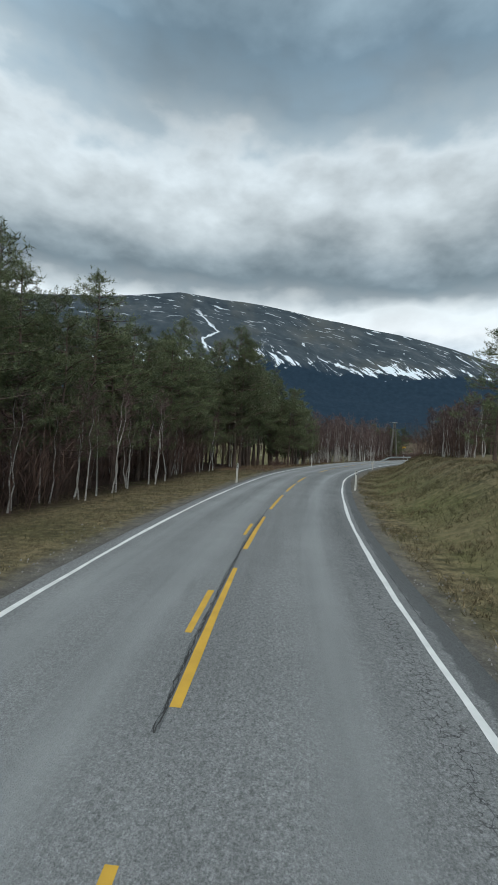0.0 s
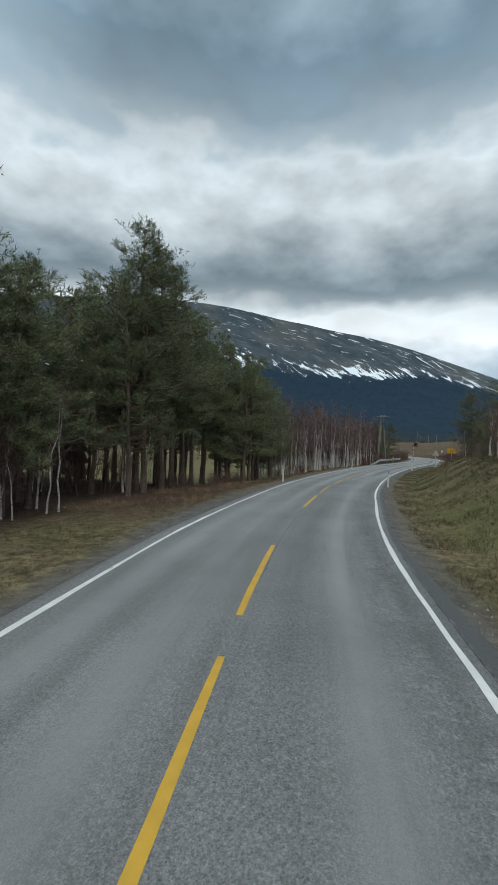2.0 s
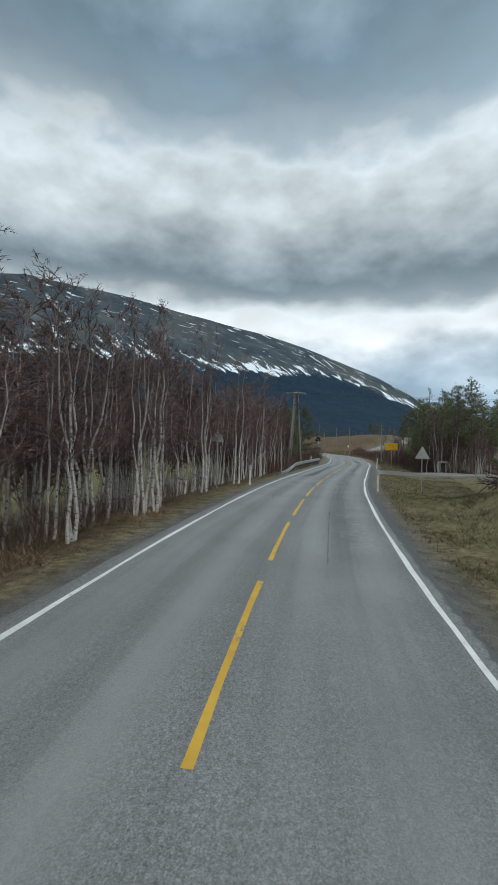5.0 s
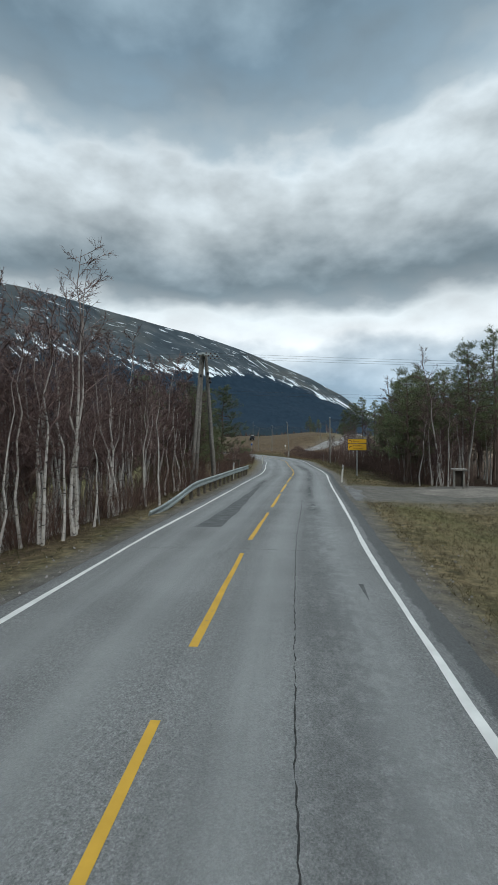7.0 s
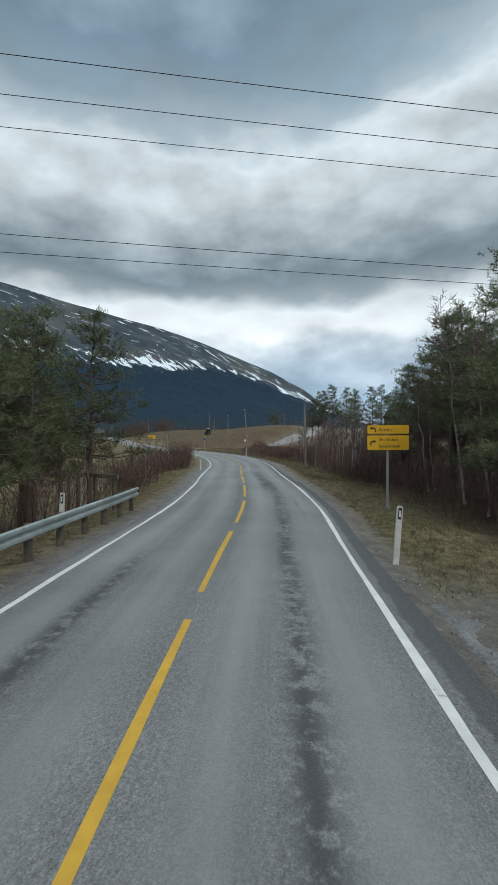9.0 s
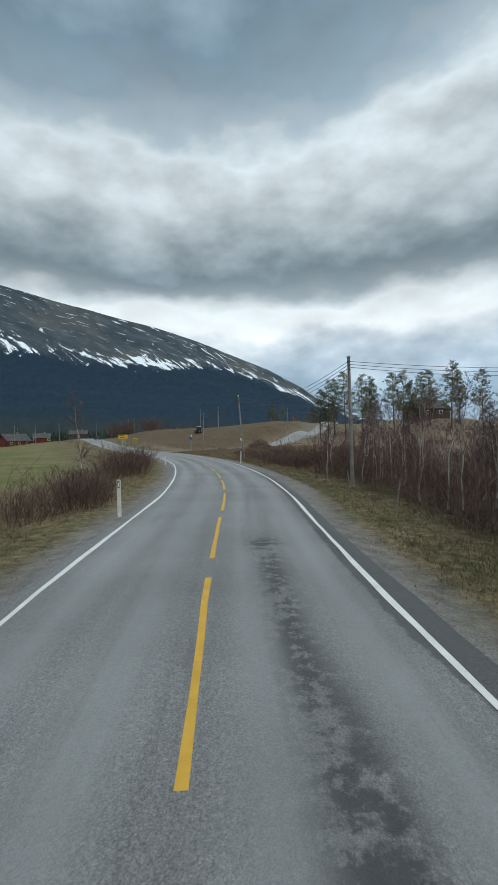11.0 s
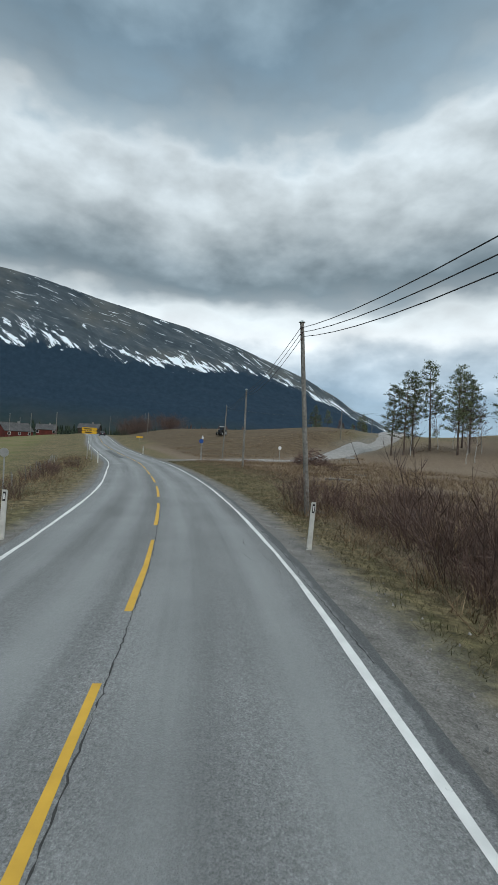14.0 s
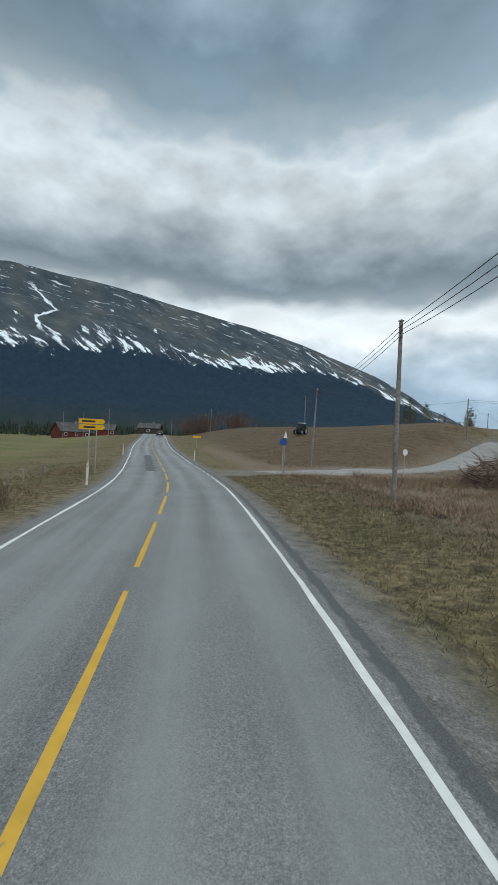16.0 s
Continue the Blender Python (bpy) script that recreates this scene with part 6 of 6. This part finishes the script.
simple_sign("warning_sign", -22.94, 77.0, -3, 3.0, "triangle", M["signback"], "grey back of a triangular warning sign", 0.75)
simple_sign("warning_sign", -11.6, 80.0, 6, 2.45, "triangle", M["signback"], "grey back of a triangular warning sign on the grass", 0.8)
simple_sign("keep_sign", -26.1, 206.9, 10, 2.6, "disc", M["blue"], "blue round sign at the junction island", 0.45)
simple_sign("give_way_sign", -26.0, 207.0, 70, 3.1, "triangle", M["signwhite"], "white triangular sign above the junction", 0.55)
simple_sign("round_sign", -16.2, 217.6, 40, 2.3, "disc", M["signwhite"], "pale round sign beside the branch road", 0.5)
simple_sign("name_sign", -47.3, 250, 20, 1.9, "board", M["signyellow"], "small yellow board on a short post", 0.7)
simple_sign("info_board", -4.8, 224.5, 10, 1.2, "board", M["signback"], "low grey board by the branch road", 0.75)
simple_sign("marker_sign", -27.5, 168.2, 10, 1.9, "disc", M["signback"], "small dark round sign on a thin post", 0.3)


def notice_shelter():
    x, y = -6.4, 101.5
    z = land1(x, y)
    t = thing("notice_stand", x, y, z, 0, "small dark wooden stand with flat roof beside the track", "shelter")
    for px in (-0.27, 0.27):
        part("post", Geo().box(pose(px, 0, 0.45), 0.10, 0.10, 1.2), M["pole"], t)
    part("back_board", Geo().box(pose(0, 0.12, 0.55), 0.5, 0.04, 0.9), M["darkwood"], t)
    part("roof", Geo().box(pose(0, 0.0, 1.1, 6), 0.8, 0.5, 0.06), M["pole"], t, "grey board roof")
    return t


notice_shelter()


def culvert():
    x, y = -11.96, 94.6
    t = thing("culvert", x, y, -0.55, 10, "dark concrete culvert pipe mouth in the ditch slope", "pipe")
    g = Geo()
    n = 16
    for k in range(n):
        a = 2 * math.pi * k / n
        for yy, r in ((-0.35, 0.27), (-0.35, 0.22), (0.9, 0.22), (0.9, 0.27)):
            g.v.append(Vector((math.cos(a) * r, yy, math.sin(a) * r)))
    for k in range(n):
        b = (k + 1) % n
        for q in range(4):
            r = (q + 1) % 4
            g.f.append((k * 4 + q, b * 4 + q, b * 4 + r, k * 4 + r))
    part("pipe", g, M["concrete"], t)
    # a black disc across the bore stands in for the shade inside
    part("inner_wall", Geo().tube([(0, 0.0, 0), (0, 0.02, 0)], [0.215, 0.215], 16), M["black"], t, "black disc standing in for the shade inside")
    return t


culvert()


def brush_pile(x, y, r, h, n, seed, label):
    rng = random.Random(seed)
    g = Geo()
    for _ in range(n):
        a, q = rng.uniform(0, 6.28), r * math.sqrt(rng.random())
        z = h * (1 - (q / r) ** 2) * rng.random()
        p = Vector((math.cos(a) * q, math.sin(a) * q, z))
        d = Vector((rng.gauss(0, 1), rng.gauss(0, 1), rng.gauss(0.15, 0.45))).normalized() * rng.uniform(0.35, 0.9)
        rr = rng.uniform(0.008, 0.03)
        g.tube([p - d, p, p + d + Vector((0, 0, rng.uniform(-0.1, 0.2)))], [rr, rr * 0.8, rr * 0.3], 3, False)
    ob = new("brush_pile", g.mesh("brush_pile", M["bushtwig"]))
    ob.matrix_basis = pose(x, y, land1(x, y))
    return tagged(ob, label, "brush pile", kind="stuff")


brush_pile(-12.6, 203.6, 2.2, 2.0, 620, 1, "heap of dark cut branches beside the branch road")
brush_pile(-24.6, 51.5, 1.8, 0.7, 200, 2, "low heap of cut branches under the pines")
brush_pile(-9.0, 72, 1.5, 0.7, 160, 3, "low heap of cut branches on the bank")


def log(x, y, L, r, turn, label):
    g = Geo().tube([(-L / 2, 0, r), (0, 0.03, r * 1.05), (L / 2, 0, r)], [r, r * 0.95, r * 0.75], 8)
    ob = new("log", g.mesh("log", M["pole"], True))
    ob.matrix_basis = pose(x, y, land1(x, y) - 0.03, 0, 0, turn)
    return tagged(ob, label, "log")


log(-15.2, 168.2, 1.1, 0.06, -30, "grey fallen log at the foot of the pole")
log(-12.5, 181, 1.8, 0.06, 10, "grey fallen log in the rough grass")
log(-13.5, 176.5, 2.0, 0.035, -35, "thin grey fallen branch in the rough grass")
log(-9.5, 190, 2.2, 0.06, 5, "pale fallen log in the rough grass")


def field_fence():
    rng = random.Random(9)
    x0, y0 = map(float, on_road(road_at(160), -7.4))
    t = thing("field_fence", x0, y0, 0, 0, "row of old leaning wooden fence posts beside the field", "fence")
    for k in range(26):
        x, y = map(float, on_road(road_at(160) + k * 2.0, -7.4 + rng.uniform(-0.4, 0.4) - 0.05 * k))
        z = land1(x, y)
        part("fence_post", Geo().tube([(x - x0, y - y0, z - 0.3), (x - x0 + rng.uniform(-0.15, 0.15), y - y0, z + rng.uniform(0.6, 0.9))], [0.045, 0.035], 6), M["pole"], t)
    return t


field_fence()
for k, (y, d, h) in enumerate(((133, 6.0, 1.0), (138, 5.9, 0.9), (82, -5.0, 0.9), (88, -5.1, 0.8), (74.5, -6.3, 1.0), (143, 6.1, 1.2))):
    x, yy = map(float, on_road(road_at(y), d))
    rng_ = random.Random(k)
    ob = new("stake", Geo().tube([(0, 0, -0.3), (rng_.uniform(-0.25, 0.25), rng_.uniform(-0.1, 0.1), h)], [0.03, 0.022], 6).mesh("stake", M["pole"]))
    ob.matrix_basis = pose(x, yy, land1(x, yy))
    tagged(ob, "thin grey leaning wooden stake in the grass", "stake", "stakes by the road")


# ---- vehicles ----
def wheel(parent, x, y, r, w):
    k = part("wheel", Geo().tube([(x - w / 2, y, r), (x + w / 2, y, r)], [r, r], 20), M["rubber"], parent, "black tyre")
    part("rim", Geo().tube([(x - w / 2 - 0.01, y, r), (x + w / 2 + 0.01, y, r)], [r * 0.6, r * 0.6], 14), M["signback"], k, "grey rim")
    return k


def car(x, y, turn):
    z = float(road_z(y)) + 0.0
    t = thing("car", x, y, z, turn, "black estate car driving away on the road", "car")

    def ring(yy, hw, z0, z1, top):
        return [(-hw, yy, z0), (-hw * 1.02, yy, (z0 + z1) / 2), (-hw, yy, z1), (-top, yy, z1 + 0.02), (top, yy, z1 + 0.02), (hw, yy, z1), (hw * 1.02, yy, (z0 + z1) / 2), (hw, yy, z0)]

    body = Geo().loft(I4, [ring(-2.2, 0.80, 0.40, 0.92, 0.7), ring(-2.05, 0.88, 0.25, 0.98, 0.78), ring(-1.0, 0.9, 0.2, 1.0, 0.8), ring(0.9, 0.9, 0.2, 0.98, 0.8), ring(1.9, 0.86, 0.24, 0.82, 0.72), ring(2.2, 0.7, 0.35, 0.66, 0.55)])
    part("body", body, M["carpaint"], t, "black paint")
    part("cabin", Geo().loft(I4, [[(-0.74, -2.0, 0.98), (0.74, -2.0, 0.98), (0.74, 1.0, 0.98), (-0.74, 1.0, 0.98)], [(-0.60, -1.72, 1.40), (0.60, -1.72, 1.40), (0.60, 0.2, 1.42), (-0.60, 0.2, 1.42)], [(-0.52, -1.6, 1.46), (0.52, -1.6, 1.46), (0.52, 0.1, 1.47), (-0.52, 0.1, 1.47)]]), M["carpaint"], t)
    part("rear_window", Geo().loft(I4, [[(-0.62, -1.985, 1.03), (0.62, -1.985, 1.03), (0.52, -1.77, 1.36), (-0.52, -1.77, 1.36)], [(-0.62, -1.96, 1.03), (0.62, -1.96, 1.03), (0.52, -1.74, 1.36), (-0.52, -1.74, 1.36)]]), M["glass"], t)
    for sx in (-1, 1):
        part("side_window", Geo().loft(I4, [[(sx * 0.745, -1.7, 1.03), (sx * 0.745, 0.7, 1.03), (sx * 0.645, 0.2, 1.36), (sx * 0.645, -1.6, 1.36)], [(sx * 0.72, -1.7, 1.03), (sx * 0.72, 0.7, 1.03), (sx * 0.62, 0.2, 1.36), (sx * 0.62, -1.6, 1.36)]]), M["glass"], t)
        part("tail_lamp", Geo().box(pose(sx * 0.68, -2.17, 0.84), 0.22, 0.10, 0.13), M["tail"], t, "red tail lamp")
        for yy in (-1.35, 1.4):
            wheel(t, sx * 0.80, yy, 0.32, 0.2)
    part("number_plate", Geo().box(pose(0, -2.21, 0.68), 0.50, 0.02, 0.11), M["signwhite"], t, "white plate")
    part("bumper", Geo().box(pose(0, -2.14, 0.45), 1.62, 0.22, 0.2, 0.04), M["carpaint"], t)
    return t


cx_, cy_ = map(float, on_road(road_at(291), 1.4))
car(cx_, cy_, heading(road_at(291)))


def tractor(x, y, turn):
    z = land1(x, y)
    t = thing("tractor", x, y, z, turn, "dark tractor with pale cab roof on the tilled field", "tractor")
    part("chassis", Geo().box(pose(0, 0.5, 1.0), 0.7, 2.6, 0.7, 0.1), M["black"], t)
    part("bonnet", Geo().loft(I4, [[(-0.4, 0.4, 1.1), (0.4, 0.4, 1.1), (0.4, 0.4, 1.7), (-0.4, 0.4, 1.7)], [(-0.36, 2.0, 1.1), (0.36, 2.0, 1.1), (0.34, 2.0, 1.5), (-0.34, 2.0, 1.5)]]), M["carpaint"], t)
    for sx in (-1, 1):
        for yy in (-0.75, 0.45):
            part("cab_post", Geo().box(pose(sx * 0.62, yy, 1.9), 0.07, 0.07, 1.25), M["black"], t)
        wheel(t, sx * 0.85, -0.4, 0.8, 0.45)
        wheel(t, sx * 0.8, 1.6, 0.5, 0.35)
        part("mudguard", Geo().box(pose(sx * 0.85, -0.4, 1.68), 0.5, 1.2, 0.06), M["black"], t)
    part("cab_glass", Geo().box(pose(0, -0.15, 1.95), 1.2, 1.15, 0.95), M["glass"], t)
    part("roof", Geo().box(pose(0, -0.15, 2.55), 1.45, 1.5, 0.14, 0.2), M["signwhite"], t, "pale roof")
    return t


tractor(-29.3, 254, 160).scale = (0.78, 0.78, 0.78)


# ---- farm buildings ----
def gabled_house(name, x, y, turn, L, W, wall_h, roof_h, mat, label, windows):
    z = land1(x, y)
    t = thing(name, x, y, z, turn, label, "house")
    part("wall", Geo().loft(I4, [[(-L / 2, -W / 2, -0.5), (-L / 2, W / 2, -0.5), (-L / 2, W / 2, wall_h), (-L / 2, 0, wall_h + roof_h), (-L / 2, -W / 2, wall_h)],
                                 [(L / 2, -W / 2, -0.5), (L / 2, W / 2, -0.5), (L / 2, W / 2, wall_h), (L / 2, 0, wall_h + roof_h), (L / 2, -W / 2, wall_h)]]), mat, t)
    slope = math.degrees(math.atan2(roof_h, W / 2))
    run = math.hypot(roof_h, W / 2) + 0.5
    for k in (-1, 1):
        part("roof", Geo().box(pose(0, k * (W / 4 + 0.12), wall_h + roof_h / 2 + 0.02, -k * slope), L + 0.9, run, 0.16), M["roof"], t, "dark roof slope")
    for wx in windows:
        w = part("window", Geo().box(pose(wx, -W / 2 - 0.03, wall_h * 0.58), 1.1, 0.08, 1.1), M["signwhite"], t, "white frame")
        part("pane", Geo().box(pose(wx, -W / 2 - 0.075, wall_h * 0.58), 0.9, 0.02, 0.9), M["glass"], w)
    part("chimney", Geo().box(pose(L * 0.15, 0, wall_h + roof_h + 0.3), 0.6, 0.6, 1.0), M["concrete"], t, "grey chimney")
    return t


gabled_house("farm_house", -119, 321, 60, 11, 8, 2.3, 3.0, M["red"], "red wooden farmhouse with dark gabled roof", (-4, 0, 4))
gabled_house("barn", -110, 329, 20, 7, 6, 2.0, 2.0, M["red"], "low red barn with dark roof", (-3, 3))
gabled_house("shed", -96, 338, 10, 8, 6, 2.2, 1.8, M["darkwood"], "dark wooden shed with pitched roof", (0,))
gabled_house("cabin", 35.5, 243.6, 15, 10, 7, 2.6, 2.3, M["darkwood"], "dark brown cabin with low roof behind the thicket", (-2, 2))


# ---- stones on the shoulders ----
def stones_stuff():
    rng = np.random.default_rng(12)
    g = Geo()
    for _ in range(5200):
        side = 1 if rng.random() < 0.6 else -1
        y = rng.uniform(2, 205)
        d = side * (3.2 + abs(rng.normal(0, 0.65)))
        x, yy = on_road(road_at(y), d)
        r = rng.uniform(0.008, 0.03)
        c = Vector((float(x), float(yy), -0.055 - 0.03 * float(smooth(3.6, 5.0, abs(d)))))
        q = [c + Vector((rng.normal(0, 1) * 0.25 + a, rng.normal(0, 1) * 0.25 + b, e)) * r for a, b, e in ((1, 0, -0.4), (-0.5, 0.9, -0.4), (-0.5, -0.9, -0.4), (0.1, 0.1, 1.1))]
        i = len(g.v)
        g.v += q
        g.f += [(i, i + 1, i + 3), (i + 1, i + 2, i + 3), (i + 2, i, i + 3)]
    return tagged(new("shoulder_gravel", g.mesh("shoulder_gravel", M["stone"])), "loose grey gravel on the road shoulders", "gravel", kind="stuff")


stones_stuff()
